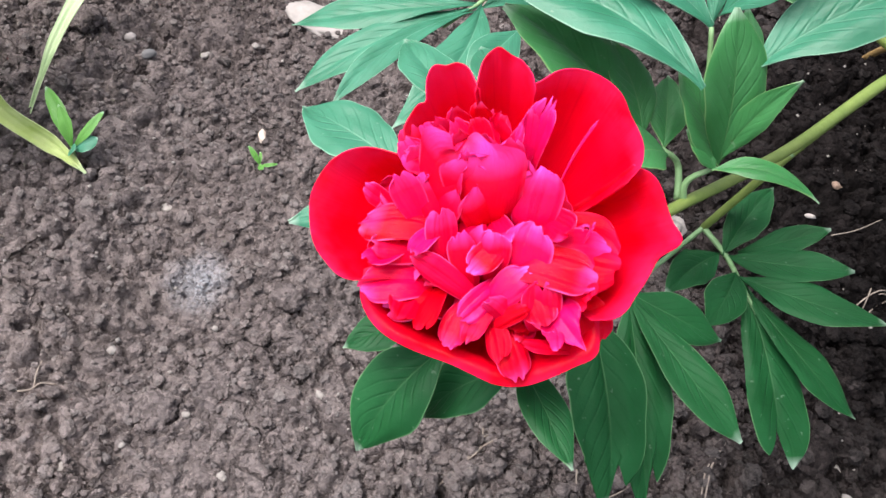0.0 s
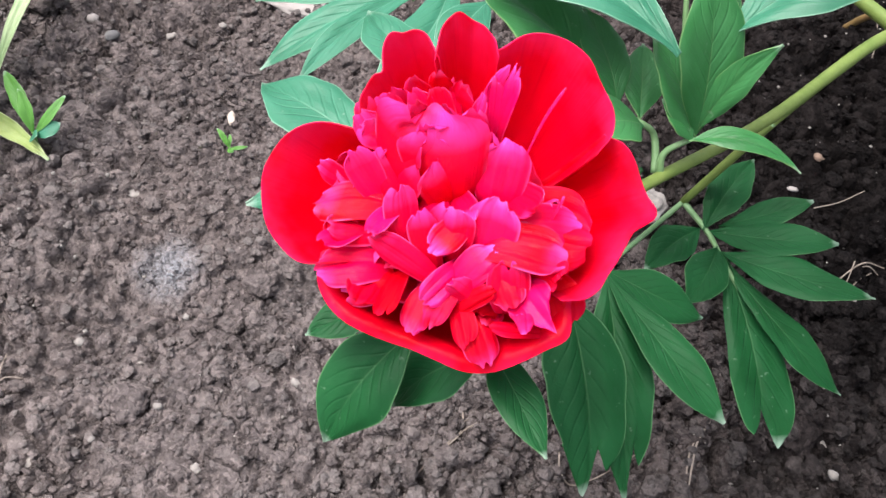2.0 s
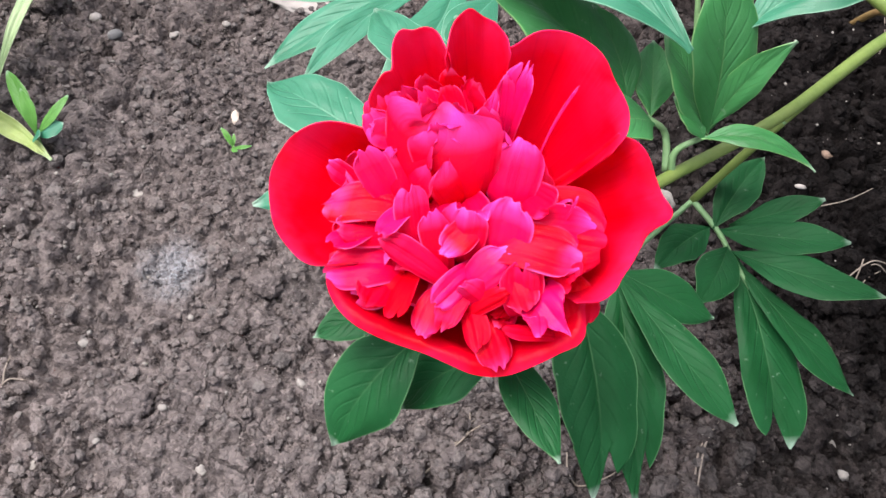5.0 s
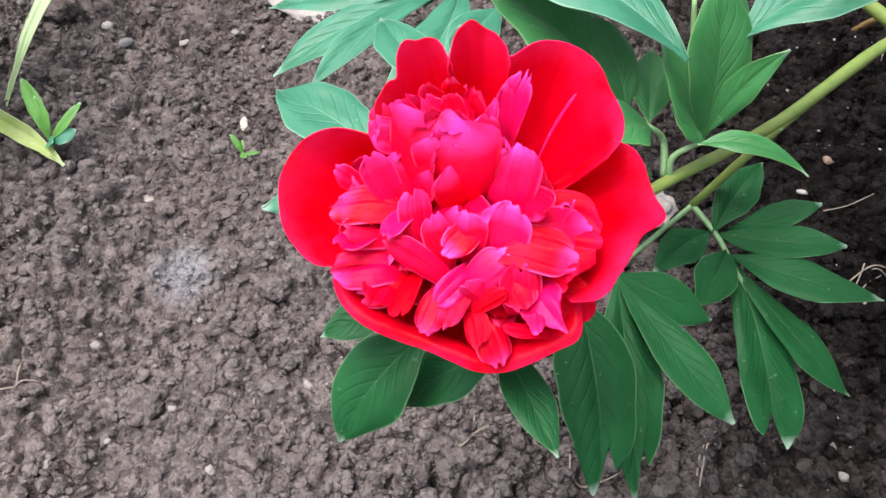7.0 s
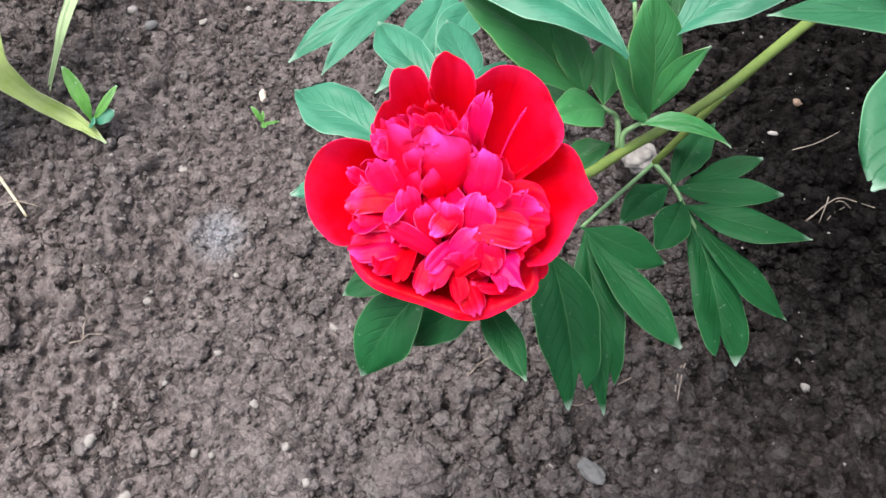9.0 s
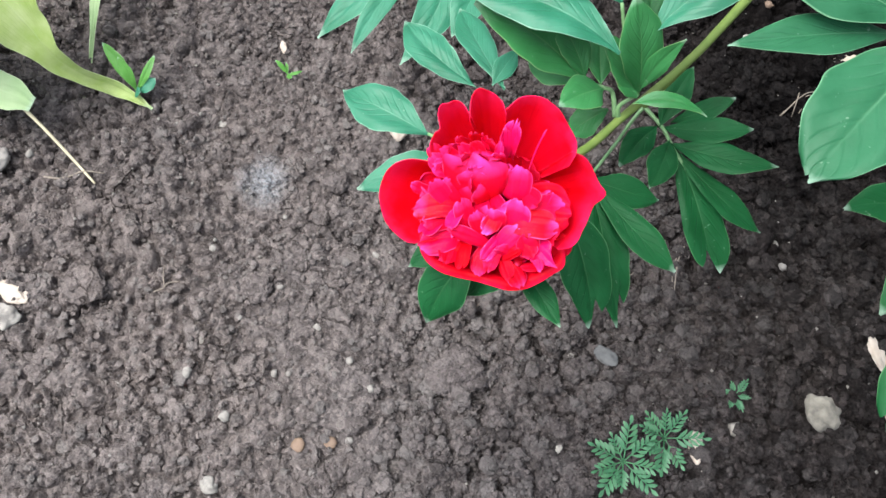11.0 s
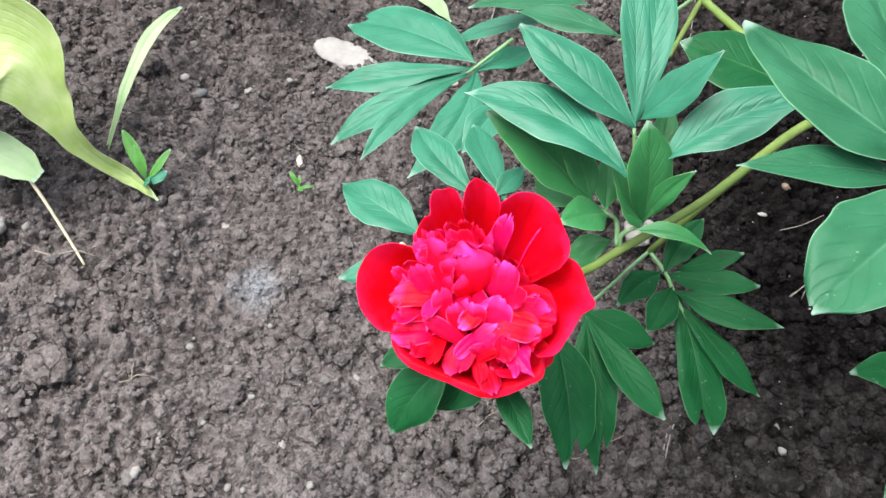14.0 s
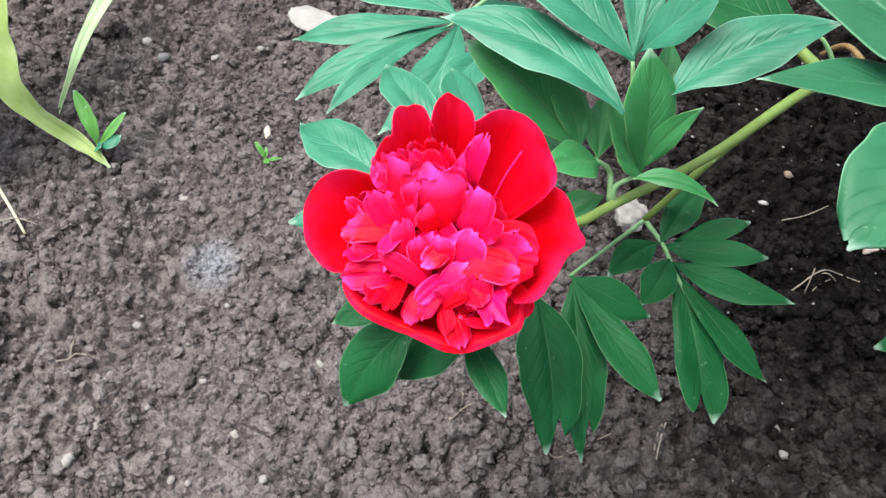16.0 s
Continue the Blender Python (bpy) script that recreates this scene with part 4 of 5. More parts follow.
# ---- tulip leaves on the other side of the bed ----
def ribbon(owner, name, stations, material, fold=0.25, label="", twist=0.0, nv=10, per=8):
    """A long leaf through stations of x, y, z, width."""
    p = [Vector(q[:3]) for q in stations]
    w = [q[3] for q in stations]
    p = [2 * p[0] - p[1]] + p + [2 * p[-1] - p[-2]]
    w = [w[0]] + w + [w[-1]]
    top, uvs, nu = [], [], (len(stations) - 1) * per
    path, size = [], []
    for i in range(1, len(p) - 2):
        for k in range(per + (i == len(p) - 3)):
            t = k / per
            path.append(0.5 * (2 * p[i] + (p[i + 1] - p[i - 1]) * t + (2 * p[i - 1] - 5 * p[i] + 4 * p[i + 1] - p[i + 2]) * t * t + (3 * p[i] - p[i - 1] - 3 * p[i + 1] + p[i + 2]) * t ** 3))
            size.append(w[i] + (w[i + 1] - w[i]) * (3 * t * t - 2 * t ** 3))
    for i, c in enumerate(path):
        d = (path[min(i + 1, nu)] - path[max(i - 1, 0)]).normalized()
        n = (FACE - d * FACE.dot(d)).normalized()
        n = Matrix.Rotation(radians(twist * i / nu), 3, d) @ n
        s = d.cross(n)
        for j in range(nv + 1):
            v = 2 * j / nv - 1
            top.append(c + s * (size[i] / 2 * v) + n * (size[i] / 2 * fold * (v * v - 0.3) + 0.0008 * math.sin(9 * v)))
            uvs.append((i / nu, 0.5 + v / 2))
    verts, faces, order = shell(top, nu, nv, 0.0006)
    ob = settle(link(name, verts, faces, material, None, [uvs[q] for q in order]), owner)
    return tagged(ob, label) if label else ob


tulip = thing("tulip_plant", (-0.62, 0.40, 0.0), "tulip leaves arching yellow-green over the soil", "plant")
ribbon(tulip, "leaf", [(-0.536, 0.384, 0.05, 0.0932), (-0.444, 0.381, 0.12, 0.1112), (-0.406, 0.382, 0.13, 0.0889), (-0.382, 0.372, 0.1, 0.0456), (-0.364, 0.36, 0.07, 0.022), (-0.347, 0.358, 0.045, 0.0145), (-0.323, 0.361, 0.022, 0.0147), (-0.302, 0.356, 0.016, 0.0085), (-0.287, 0.350, 0.012, 0.0017)], tulip_green, 0.7, "broad arching yellow-green tulip leaf")
ribbon(tulip, "leaf", [(-0.36, 0.387, 0, 0.0034), (-0.358, 0.412, 0.02, 0.0056), (-0.357, 0.449, 0.04, 0.0115), (-0.355, 0.497, 0.052, 0.0155), (-0.350, 0.533, 0.05, 0.0115), (-0.346, 0.552, 0.045, 0.0025)], tulip_pale, 0.35, "narrow pale green tulip leaf with dry tip")
ribbon(tulip, "leaf", [(-0.462, 0.322, 0.06, 0.0345), (-0.421, 0.325, 0.062, 0.0393), (-0.396, 0.324, 0.058, 0.0311), (-0.378, 0.32, 0.05, 0.0144)], tulip_pale, 0.15, "broken pale green leaf end")
ribbon(tulip, "leaf", [(-0.152, 0.712, 0.03, 0.0391), (-0.129, 0.691, 0.02, 0.0258), (-0.104, 0.678, 0.012, 0.0153), (-0.087, 0.667, 0.006, 0.0019)], tulip_pale, 0.3, "yellowing leaf tip on the soil")
ribbon(tulip, "leaf", [(-0.338, 0.639, 0.06, 0.0319), (-0.278, 0.621, 0.06, 0.0248), (-0.236, 0.619, 0.06, 0.022), (-0.197, 0.643, 0.05, 0.0037)], leaf_blue, 0.2, "blue-green strap leaf")

# ---- seedlings and weeds ----
def sprig(name, at, leaves, material, label, category, height=0.012):
    """A seedling: a short stem with leaves given as dx, dy, dz, width."""
    x, y = at
    z = level(x, y)
    ob = thing(name, (x, y, z), label, category)
    v, f = tube([(x, y, z - 0.004), (x + 0.001, y, z + height * 0.5), (x, y + 0.001, z + height)], [0.0012, 0.001, 0.0008], 6, 3)
    settle(link("stem", v, f, material), ob)
    for dx, dy, dz, w, *own in leaves:
        top, uv, nu, nv, th = blade((x, y, z + height * 0.8), (x + dx, y + dy, z + height * 0.8 + dz), w, 0.06, 0.1, 0, 0.55, leaf_rng, 0.0004, 14, 8, 0.7)
        vv, ff, order = shell(top, nu, nv, th)
        settle(link("leaf", vv, ff, own[0] if own else material, None, [uv[q] for q in order]), ob)
    return ob


sprig("weed_seedling", (-0.303, 0.362), [(-0.034, 0.033, 0.022, 0.0125), (-0.016, 0.020, 0.024, 0.010), (0.014, 0.030, 0.018, 0.008), (0.017, 0.012, 0.008, 0.013, leaf_blue), (0.006, -0.004, 0.006, 0.010, leaf_blue)], leaf_bright, "young weed seedling with oval bright and blue-green leaves", "weed", 0.014)
sprig("grass_seedling", (-0.171, 0.411), [(-0.012, 0.008, 0.010, 0.0045), (0.014, 0.004, 0.004, 0.0032), (0.006, -0.005, 0.004, 0.0045), (-0.003, 0.010, 0.004, 0.003)], leaf_bright, "tiny grass seedling just out of the soil", "weed", 0.006)


def fern_weed(at, count, size, seed, label):
    """A low weed of finely cut leaves."""
    rng = random.Random(seed)
    x, y = at
    z = level(x, y)
    ob = thing("weed", (x, y, z), label, "weed", "cut-leaved weeds in the soil")
    for k in range(count):
        w = 2 * math.pi * k / count + rng.uniform(-0.3, 0.3)
        d = Vector((math.cos(w), math.sin(w), rng.uniform(0.15, 0.7)))
        r = size * rng.uniform(0.7, 1.1)
        verts, faces, uvs = [], [], []
        start = Vector((x, y, z + 0.003))
        for m in range(5):
            for sgn in ((-1, 1) if m < 4 else (0,)):
                c = start + d * (r * (0.3 + 0.17 * m))
                aim = (d + sgn * 0.9 * Vector((-d.y, d.x, 0.1))).normalized()
                top, uv, nu, nv, th = blade(c, c + aim * r * (0.42 - 0.04 * m), r * 0.11, 0.05, 0.1, 0, 0.6, rng, 0.0003, 6, 4, 0.5)
                vv, ff, order = shell(top, nu, nv, th)
                k0 = len(verts)
                verts += vv
                faces += [tuple(q + k0 for q in g) for g in ff]
                uvs += [uv[q] for q in order]
        sv, sf = tube([start, start + d * r * 0.5, start + d * r], [0.0007, 0.0006, 0.0004], 6, 3)
        k0 = len(verts)
        verts += sv
        faces += [tuple(q + k0 for q in g) for g in sf]
        uvs += [(0.5, 0.7)] * len(sv)
        settle(link("leaf", verts, faces, weed_green, None, uvs), ob)
    return ob


fern_weed((0.180, 0.088), 9, 0.030, 3, "low weed with feathery green leaves")
fern_weed((0.215, 0.113), 8, 0.028, 5, "low weed with feathery light green leaves")
fern_weed((0.273, 0.158), 6, 0.013, 8, "small feathery weed on dark soil")


# ---- stones, grit and litter ----
stone("flat_stone", -0.180, 0.585, (0.036, 0.018, 0.005), -8, stone_white, "large flat pale stone beside the peony leaves", "stone", "", 1, 0.22)
stone("pebble", -0.327, 0.500, (0.0049, 0.0049, 0.0037), 67, stone_white, "rounded white pebble on the soil", "pebble", "pebbles on the soil", 2, 0.34)
stone("pebble", -0.300, 0.482, (0.0041, 0.0067, 0.0037), 134, stone_grey, "smooth dark grey pebble on the soil", "pebble", "pebbles on the soil", 3, 0.204)
stone("seed_husk", -0.181, 0.441, (0.0032, 0.0068, 0.003), 20, husk, "small dry pinkish seed husk", "husk", "", 4, 0.2)
stone("stone_chip", -0.225, 0.353, (0.0075, 0.004, 0.002), 8, stone_pale, "flat pale stone chip on the soil", "pebble", "pebbles on the soil", 5, 0.3)
stone("pebble", -0.260, 0.510, (0.0026, 0.0023, 0.0023), 155, stone_pale, "small pale pebble scattered on the soil", "pebble", "pebbles on the soil", 6, 0.34)
stone("pebble", -0.226, 0.535, (0.0034, 0.003, 0.0023), 42, stone_pale, "small pale pebble scattered on the soil", "pebble", "pebbles on the soil", 7, 0.51)
stone("pebble", -0.137, 0.200, (0.0023, 0.0032, 0.0023), 109, stone_pale, "small pale pebble scattered on the soil", "pebble", "pebbles on the soil", 8, 0.34)
stone("pebble", -0.098, 0.168, (0.0037, 0.0039, 0.003), 176, stone_pale, "rounded white pebble on the soil", "pebble", "pebbles on the soil", 9, 0.34)
stone("pebble", -0.056, 0.242, (0.0026, 0.0041, 0.0023), 63, stone_pale, "small pale pebble scattered on the soil", "pebble", "pebbles on the soil", 10, 0.51)
stone("pebble", -0.196, 0.139, (0.0037, 0.003, 0.0023), 130, stone_pale, "small pale pebble scattered on the soil", "pebble", "pebbles on the soil", 11, 0.51)
stone("pebble", -0.166, 0.166, (0.0026, 0.0021, 0.0019), 17, stone_pale, "small pale pebble scattered on the soil", "pebble", "pebbles on the soil", 12, 0.51)
stone("pebble", -0.204, 0.227, (0.0023, 0.0023, 0.0019), 84, stone_pale, "small pale pebble scattered on the soil", "pebble", "pebbles on the soil", 13, 0.51)
stone("pebble", -0.146, 0.267, (0.0023, 0.0023, 0.0019), 151, stone_pale, "small pale pebble scattered on the soil", "pebble", "pebbles on the soil", 14, 0.51)
stone("pebble", -0.262, 0.507, (0.0037, 0.003, 0.0023), 38, stone_pale, "small pale pebble scattered on the soil", "pebble", "pebbles on the soil", 15, 0.51)
stone("pebble", -0.389, 0.289, (0.0045, 0.0037, 0.003), 105, stone_pale, "small pale pebble scattered on the soil", "pebble", "pebbles on the soil", 16, 0.51)
stone("slate_piece", 0.160, 0.177, (0.012, 0.007, 0.003), -25, stone_grey, "flat blue-grey slate piece lying in crumbs", "stone", "", 17, 0.25)
stone("stone", 0.353, 0.155, (0.0155, 0.0145, 0.011), 20, stone_weathered, "rough pale limestone lump on dark soil", "stone", "", 18, 0.35)
stone("stone", 0.243, 0.109, (0.0068, 0.014, 0.006), 5, husk, "smooth whitish oval stone beside a weed", "stone", "", 19, 0.15, 0.0)
stone("stone", -0.415, 0.279, (0.01, 0.012, 0.008), 0, stone_white, "whitish stone at the edge of the bed", "stone", "", 20, 0.3)
stone("stone", -0.369, 0.136, (0.012, 0.011, 0.008), 0, stone_pale, "pale weathered stone at the edge of the bed", "stone", "", 21, 0.35)
stone("dry_leaf", -0.369, 0.159, (0.014, 0.009, 0.002), -20, husk, "curled dry yellowish leaf scrap", "leaf litter", "", 22, 0.4)
stone("dry_leaf", 0.398, 0.215, (0.006, 0.015, 0.003), 20, husk, "dry whitish leaf scrap under green leaves", "leaf litter", "", 23, 0.4)
stone("dry_leaf", 0.410, 0.171, (0.006, 0.015, 0.003), -10, husk, "dry whitish leaf scrap under green leaves", "leaf litter", "", 24, 0.4)
stone("stone_chip", 0.275, 0.522, (0.0052, 0.0023, 0.002), 8, stone_white, "small white stone chip on dark soil", "pebble", "pebbles on the soil", 25, 0.2)
stone("pebble", 0.294, 0.560, (0.0045, 0.0041, 0.003), 55, stone_brown, "pale brown pebble on dark soil", "pebble", "pebbles on the soil", 26, 0.51)
stone("stone", -0.055, 0.371, (0.009, 0.012, 0.007), 10, husk, "cream stone under the peony leaves", "stone", "", 27, 0.25)
stone("stone", 0.158, 0.462, (0.013, 0.017, 0.009), -30, stone_pale, "rough cream-grey stone under the flower stem", "stone", "", 28, 0.35)
stone("dry_leaf", 0.380, 0.515, (0.018, 0.007, 0.003), 25, husk, "pale dry leaf scrap on dark soil", "leaf litter", "", 29, 0.4)
stone("stone_chip", -0.067, 0.592, (0.010, 0.0055, 0.004), 5, husk, "small white stone chip under the divided leaf", "pebble", "pebbles on the soil", 60, 0.2)
stone("brown_chip", -0.094, 0.064, (0.006, 0.006, 0.003), 0, stone_brown, "reddish brown brick crumb", "pebble", "pebbles on the soil", 30, 0.35)
stone("brown_chip", -0.068, 0.070, (0.006, 0.005, 0.003), 0, stone_brown, "orange brick crumb on the soil", "pebble", "pebbles on the soil", 31, 0.35)
stone("pebble", -0.160, 0.078, (0.0049, 0.0049, 0.0037), 97, stone_pale, "rounded white pebble on the soil", "pebble", "pebbles on the soil", 32, 0.34)
stone("pebble", -0.200, 0.110, (0.0041, 0.0049, 0.003), 164, stone_pale, "small pale pebble scattered on the soil", "pebble", "pebbles on the soil", 33, 0.51)
stone("pebble", 0.008, 0.123, (0.0034, 0.0056, 0.003), 51, stone_pale, "small pale pebble scattered on the soil", "pebble", "pebbles on the soil", 34, 0.51)
stone("pebble", -0.041, 0.120, (0.0034, 0.0034, 0.003), 118, stone_pale, "small pale pebble scattered on the soil", "pebble", "pebbles on the soil", 35, 0.51)
stone("pebble", -0.063, 0.142, (0.003, 0.0037, 0.003), 5, stone_pale, "small pale pebble scattered on the soil", "pebble", "pebbles on the soil", 36, 0.51)
stone("pebble", 0.130, 0.175, (0.003, 0.003, 0.003), 72, stone_pale, "small pale pebble scattered on the soil", "pebble", "pebbles on the soil", 37, 0.51)
stone("pebble", -0.161, 0.021, (0.0075, 0.0064, 0.0045), 139, stone_pale, "larger pale pebble on the soil", "pebble", "pebbles on the soil", 38, 0.425)
stone("pebble", -0.096, 0.168, (0.0026, 0.0034, 0.0023), 26, stone_pale, "small pale pebble scattered on the soil", "pebble", "pebbles on the soil", 39, 0.51)
stone("pebble", -0.127, 0.122, (0.0034, 0.003, 0.0023), 93, stone_pale, "small pale pebble scattered on the soil", "pebble", "pebbles on the soil", 40, 0.51)
stone("pebble", -0.196, 0.140, (0.0026, 0.0026, 0.0023), 160, stone_pale, "small pale pebble scattered on the soil", "pebble", "pebbles on the soil", 41, 0.51)
stone("pebble", -0.115, 0.124, (0.0026, 0.0026, 0.0023), 47, stone_pale, "small pale pebble scattered on the soil", "pebble", "pebbles on the soil", 42, 0.51)
stone("pebble", 0.338, 0.203, (0.0045, 0.0037, 0.003), 114, stone_pale, "small pale pebble scattered on the soil", "pebble", "pebbles on the soil", 43, 0.51)
stone("pebble", 0.277, 0.131, (0.0053, 0.006, 0.0037), 1, stone_pale, "small pale pebble scattered on the soil", "pebble", "pebbles on the soil", 44, 0.55)
stone("pebble", 0.126, 0.091, (0.0037, 0.003, 0.0023), 68, stone_pale, "small pale pebble scattered on the soil", "pebble", "pebbles on the soil", 45, 0.51)
stone("pebble", -0.052, 0.074, (0.0034, 0.0034, 0.0023), 135, stone_pale, "small pale pebble scattered on the soil", "pebble", "pebbles on the soil", 46, 0.51)
stone("pebble", 0.313, 0.310, (0.0034, 0.0045, 0.003), 22, stone_pale, "small pale pebble scattered on the soil", "pebble", "pebbles on the soil", 47, 0.51)
stone("pebble", 0.354, 0.336, (0.0034, 0.0045, 0.003), 89, stone_pale, "small pale pebble scattered on the soil", "pebble", "pebbles on the soil", 48, 0.51)
stone("pebble", 0.316, 0.284, (0.0045, 0.0037, 0.003), 156, stone_pale, "small pale pebble scattered on the soil", "pebble", "pebbles on the soil", 49, 0.55)
stone("pebble", -0.205, 0.227, (0.0037, 0.0034, 0.0023), 43, stone_pale, "small pale pebble scattered on the soil", "pebble", "pebbles on the soil", 50, 0.51)
stone("pebble", -0.196, 0.142, (0.0045, 0.0034, 0.0023), 110, stone_pale, "small pale pebble scattered on the soil", "pebble", "pebbles on the soil", 51, 0.51)
stone("soil_clod", 0.290, 0.311, (0.0176, 0.016, 0.007), 0, soil, "large rounded soil clod", "clod", "soil clods", 52, 0.3)
stone("soil_clod", -0.159, 0.198, (0.016, 0.0128, 0.0063), 20, soil, "flat angular soil clod", "clod", "soil clods", 53, 0.4)
stone("soil_clod", -0.106, 0.308, (0.0112, 0.0112, 0.0063), 20, soil, "angular soil clod near the bloom", "clod", "soil clods", 54, 0.4)
stone("soil_clod", -0.309, 0.174, (0.0208, 0.0176, 0.0084), 20, soil, "broad weathered soil clod", "clod", "soil clods", 55, 0.4)
stone("soil_clod", 0.030, 0.145, (0.024, 0.0208, 0.0091), 20, soil, "large cracked soil clod", "clod", "soil clods", 56, 0.4)
stone("soil_clod", 0.082, 0.133, (0.0192, 0.016, 0.0084), 60, soil, "large angular soil clod", "clod", "soil clods", 57, 0.4)
stone("soil_clod", -0.287, 0.474, (0.0112, 0.0096, 0.0056), 60, soil, "small rounded soil clod", "clod", "soil clods", 58, 0.4)
stone("soil_clod", -0.366, 0.496, (0.016, 0.0144, 0.0084), 60, soil, "rough soil clod by the tulip leaf", "clod", "soil clods", 59, 0.4)


def strand(name, points, radius, material, label):
    """A root, straw or twig lying on the soil, laid at least at the soil's level."""
    pts = [(x, y, max(z, level(x, y) + radius + 0.002)) for x, y, z in points]
    v, f = tube(pts, [radius * (1 - 0.4 * k / (len(pts) - 1)) for k in range(len(pts))], 7, 5)
    return tagged(link(name, v, f, material), label, "litter")


strand("dry_straw", [(-0.393, 0.321, 0.05), (-0.372, 0.307, 0.032), (-0.345, 0.287, 0.014), (-0.322, 0.269, 0.008)], 0.0018, straw, "dry straw-coloured stalk leaning on the soil")
strand("root_fibre", [(-0.37, 0.269, 0.004), (-0.352, 0.27, 0.004), (-0.334, 0.278, 0.004), (-0.317, 0.281, 0.004)], 0.000975, root_pale, "thin pale root lying on the soil")
strand("root_fibre", [(-0.246, 0.177, 0.004), (-0.239, 0.182, 0.004), (-0.235, 0.187, 0.006), (-0.225, 0.19, 0.004)], 0.000715, root_pale, "thin branched pale root on the soil")
strand("root_fibre", [(-0.238, 0.183, 0.004), (-0.241, 0.193, 0.006), (-0.243, 0.203, 0.004)], 0.000585, root_pale, "thin pale root on the soil")
strand("root_fibre", [(0.041, 0.206, 0.004), (0.053, 0.224, 0.006), (0.059, 0.241, 0.005), (0.064, 0.248, 0.004)], 0.00078, root_pale, "thin pale root on crumbly soil")
strand("root_fibre", [(0.214, 0.244, 0.004), (0.214, 0.268, 0.006), (0.221, 0.287, 0.004)], 0.00078, root_pale, "thin pale root on crumbly soil")
strand("root_fibre", [(0.313, 0.444, 0.004), (0.321, 0.453, 0.007), (0.337, 0.465, 0.006), (0.354, 0.467, 0.004)], 0.000715, root_pale, "dry pale root on dark soil")
strand("root_fibre", [(0.329, 0.441, 0.004), (0.334, 0.454, 0.006), (0.346, 0.466, 0.004)], 0.000715, root_pale, "dry pale root on dark soil")
strand("root_fibre", [(0.296, 0.513, 0.004), (0.317, 0.526, 0.004), (0.336, 0.541, 0.004)], 0.000585, root_pale, "dry pale root on dark soil")
strand("root_fibre", [(0.171, 0.252, 0.004), (0.179, 0.259, 0.005), (0.185, 0.266, 0.004)], 0.000585, root_pale, "dry pale root on dark soil")
strand("root_fibre", [(0.171, 0.814, 0.004), (0.172, 0.78, 0.005), (0.175, 0.736, 0.004)], 0.00078, root_pale, "dry pale root behind the stem")
strand("root_fibre", [(0.347, 0.705, 0.004), (0.35, 0.735, 0.005), (0.351, 0.762, 0.004)], 0.00065, root_pale, "dry pale root on dark soil")
strand("root_fibre", [(0.069, 0.242, 0.006), (0.063, 0.239, 0.006), (0.058, 0.23, 0.006), (0.052, 0.222, 0.006), (0.044, 0.208, 0.006)], 0.0008, root_pale, "thin pale branched root on crumbly soil")
strand("root_fibre", [(0.059, 0.251, 0.006), (0.061, 0.242, 0.006), (0.06, 0.234, 0.006)], 0.0006, root_pale, "thin pale root on crumbly soil")
strand("root_fibre", [(0.127, 0.242, 0.006), (0.13, 0.231, 0.006), (0.141, 0.227, 0.006), (0.154, 0.233, 0.006), (0.164, 0.242, 0.006)], 0.0007, root_pale, "thin pale curled root under the leaves")
strand("root_fibre", [(0.227, 0.298, 0.006), (0.219, 0.278, 0.006), (0.216, 0.259, 0.006), (0.216, 0.242, 0.006)], 0.0009, root_pale, "long brown root on dark soil")
strand("root_fibre", [(0.314, 0.444, 0.006), (0.332, 0.464, 0.006), (0.357, 0.476, 0.006), (0.387, 0.464, 0.006)], 0.0007, root_pale, "pale forked root on dark soil")
strand("root_fibre", [(0.331, 0.478, 0.006), (0.326, 0.463, 0.006), (0.325, 0.445, 0.006)], 0.0008, root_pale, "pale forked root on dark soil")
strand("dry_twig", [(-0.052, 0.643, 0.006), (-0.045, 0.688, 0.008), (-0.051, 0.734, 0.006)], 0.00091, root_pale, "thin greyish dry twig")


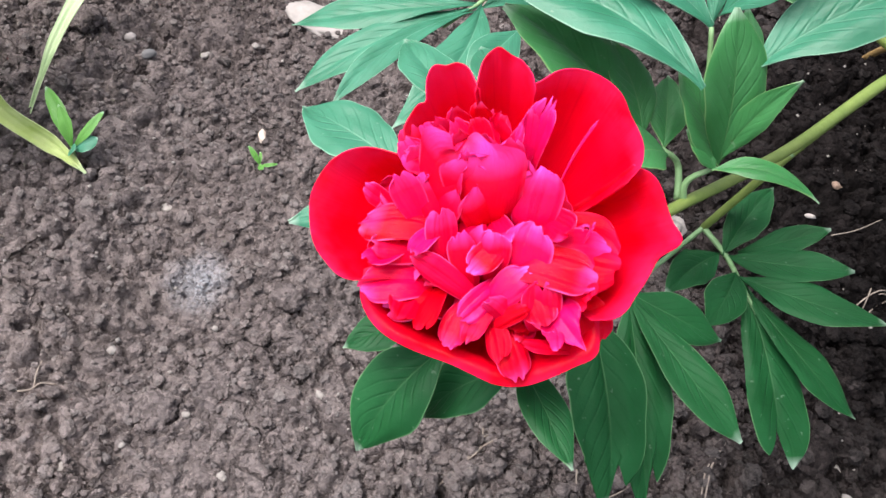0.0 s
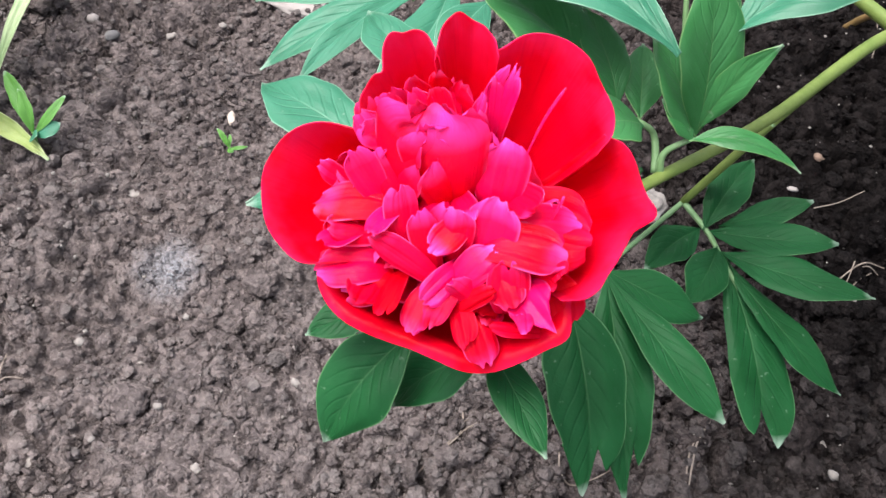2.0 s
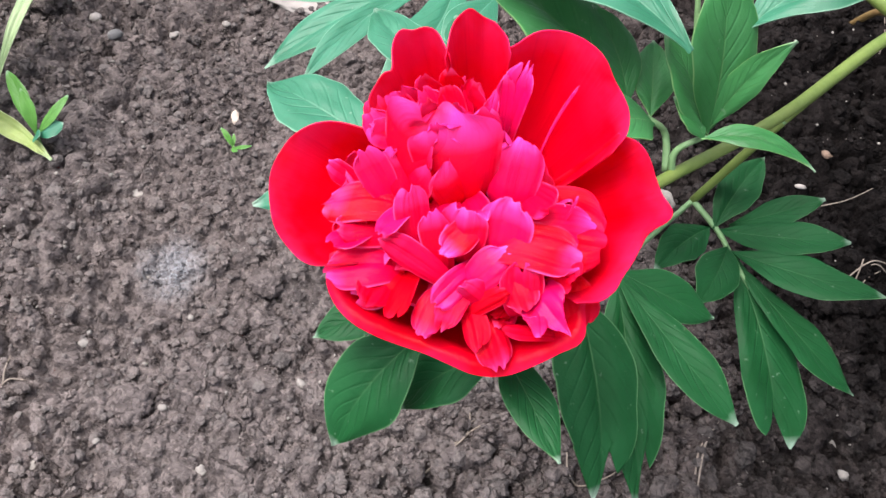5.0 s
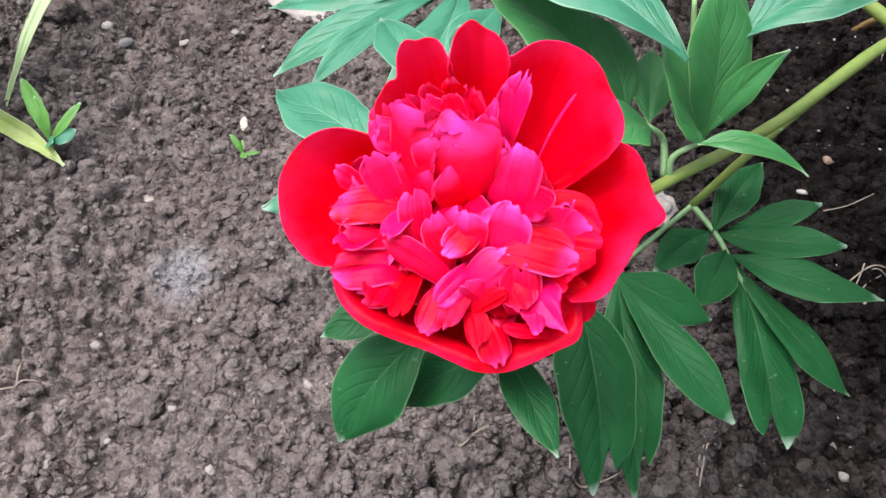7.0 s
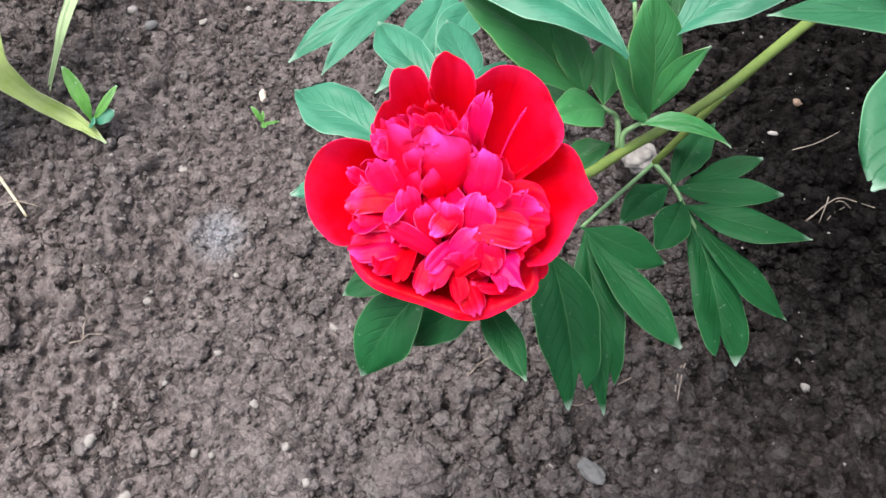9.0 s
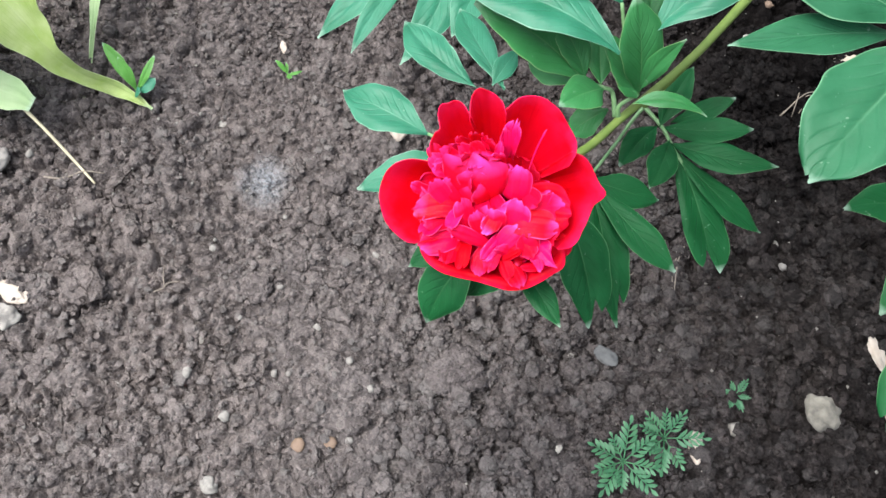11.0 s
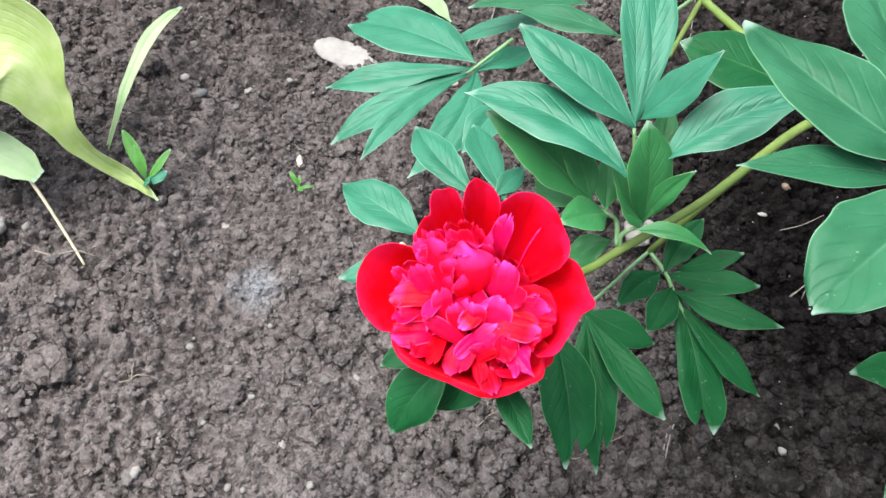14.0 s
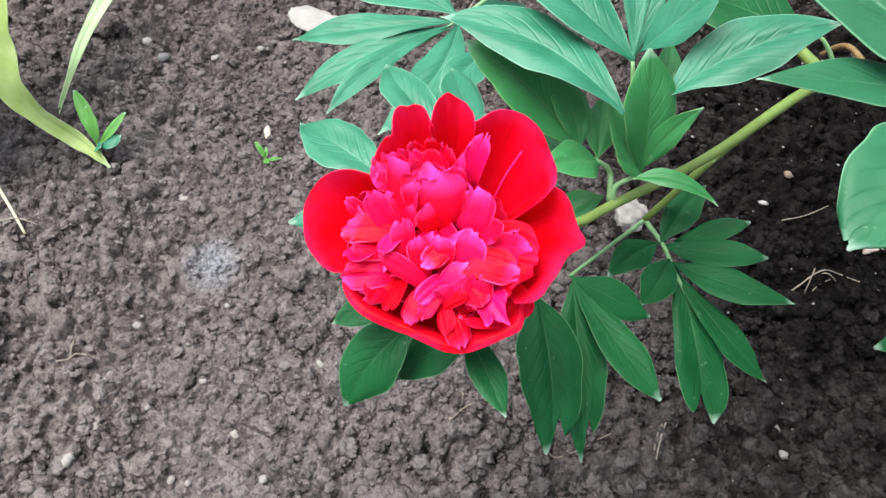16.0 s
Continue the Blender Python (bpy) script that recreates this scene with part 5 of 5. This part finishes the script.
# loose pale grit and crumbs, too many to count
grit_rng = random.Random(21)
verts, faces = [], []
for _ in range(1100):
    x, y = grit_rng.uniform(-0.54, 0.46), grit_rng.uniform(0.0, 0.9)
    r = 0.0007 + 0.0016 * grit_rng.random() ** 3
    z = level(x, y) + 0.001 + r * 0.4
    k = len(verts)
    for d in ((1, 0, 0), (0, 1, 0), (-1, 0, 0), (0, -1, 0), (0, 0, 1), (0, 0, -1)):
        verts.append((x + r * d[0] * grit_rng.uniform(0.6, 1.3), y + r * d[1] * grit_rng.uniform(0.6, 1.3), z + r * d[2] * 0.8))
    for a, b in ((0, 1), (1, 2), (2, 3), (3, 0)):
        faces += [(k + a, k + b, k + 4), (k + b, k + a, k + 5)]
grit = link("grit", verts, faces, stone_pale)
tagged(grit, "scattered fine pale grit on the soil", "grit", kind="stuff")


# loose crumbs of soil, densest round the foot of the plant
crumb_rng = np.random.default_rng(5)


def strew(name, count, finest, sizes, label):
    """Angular crumbs lying on the soil, in one mesh."""
    form = bmesh.new()
    bmesh.ops.create_icosphere(form, subdivisions=finest, radius=1.0)
    ball = np.array([v.co[:] for v in form.verts])
    tris = np.array([[v.index for v in q.verts] for q in form.faces])
    form.free()
    spots = crumb_rng.uniform((-0.54, 0.0), (0.46, 0.92), (count, 2))
    near = crumb_rng.uniform((-0.02, 0.02), (0.46, 0.5), (count, 2))
    spots = np.where(crumb_rng.random((count, 1)) < 0.45, near, spots)
    low, right, left, power = sizes
    size = low + np.where(spots[:, 0] > -0.02, right, left) * crumb_rng.random(count) ** power
    shape = ball[None] * crumb_rng.uniform(0.72, 1.15, (count, len(ball), 1)) * crumb_rng.uniform((0.7, 0.7, 0.5), (1.25, 1.25, 0.85), (count, 3))[:, None] * size[:, None, None]
    rise = np.array([level(x, y) for x, y in spots]) + 0.3 * size
    places = shape + np.concatenate([spots, rise[:, None]], 1)[:, None]
    crumb_faces = tris[None] + (np.arange(count) * len(ball))[:, None, None]
    crumb = link(name, places.reshape(-1, 3).tolist(), crumb_faces.reshape(-1, 3).tolist(), soil_loose, smooth=False)
    return tagged(crumb, label, "soil crumbs", kind="stuff")


strew("soil_lumps", 2600, 2, (0.0030, 0.0062, 0.0036, 2.4), "angular lumps of dark soil lying on the bed")
strew("soil_crumbs", 30000, 1, (0.0014, 0.0034, 0.0026, 1.9), "loose dark soil crumbs strewn over the bed")
strew("fine_soil_crumbs", 34000, 1, (0.0005, 0.0012, 0.0011, 1.4), "fine dark soil crumbs between the clods")
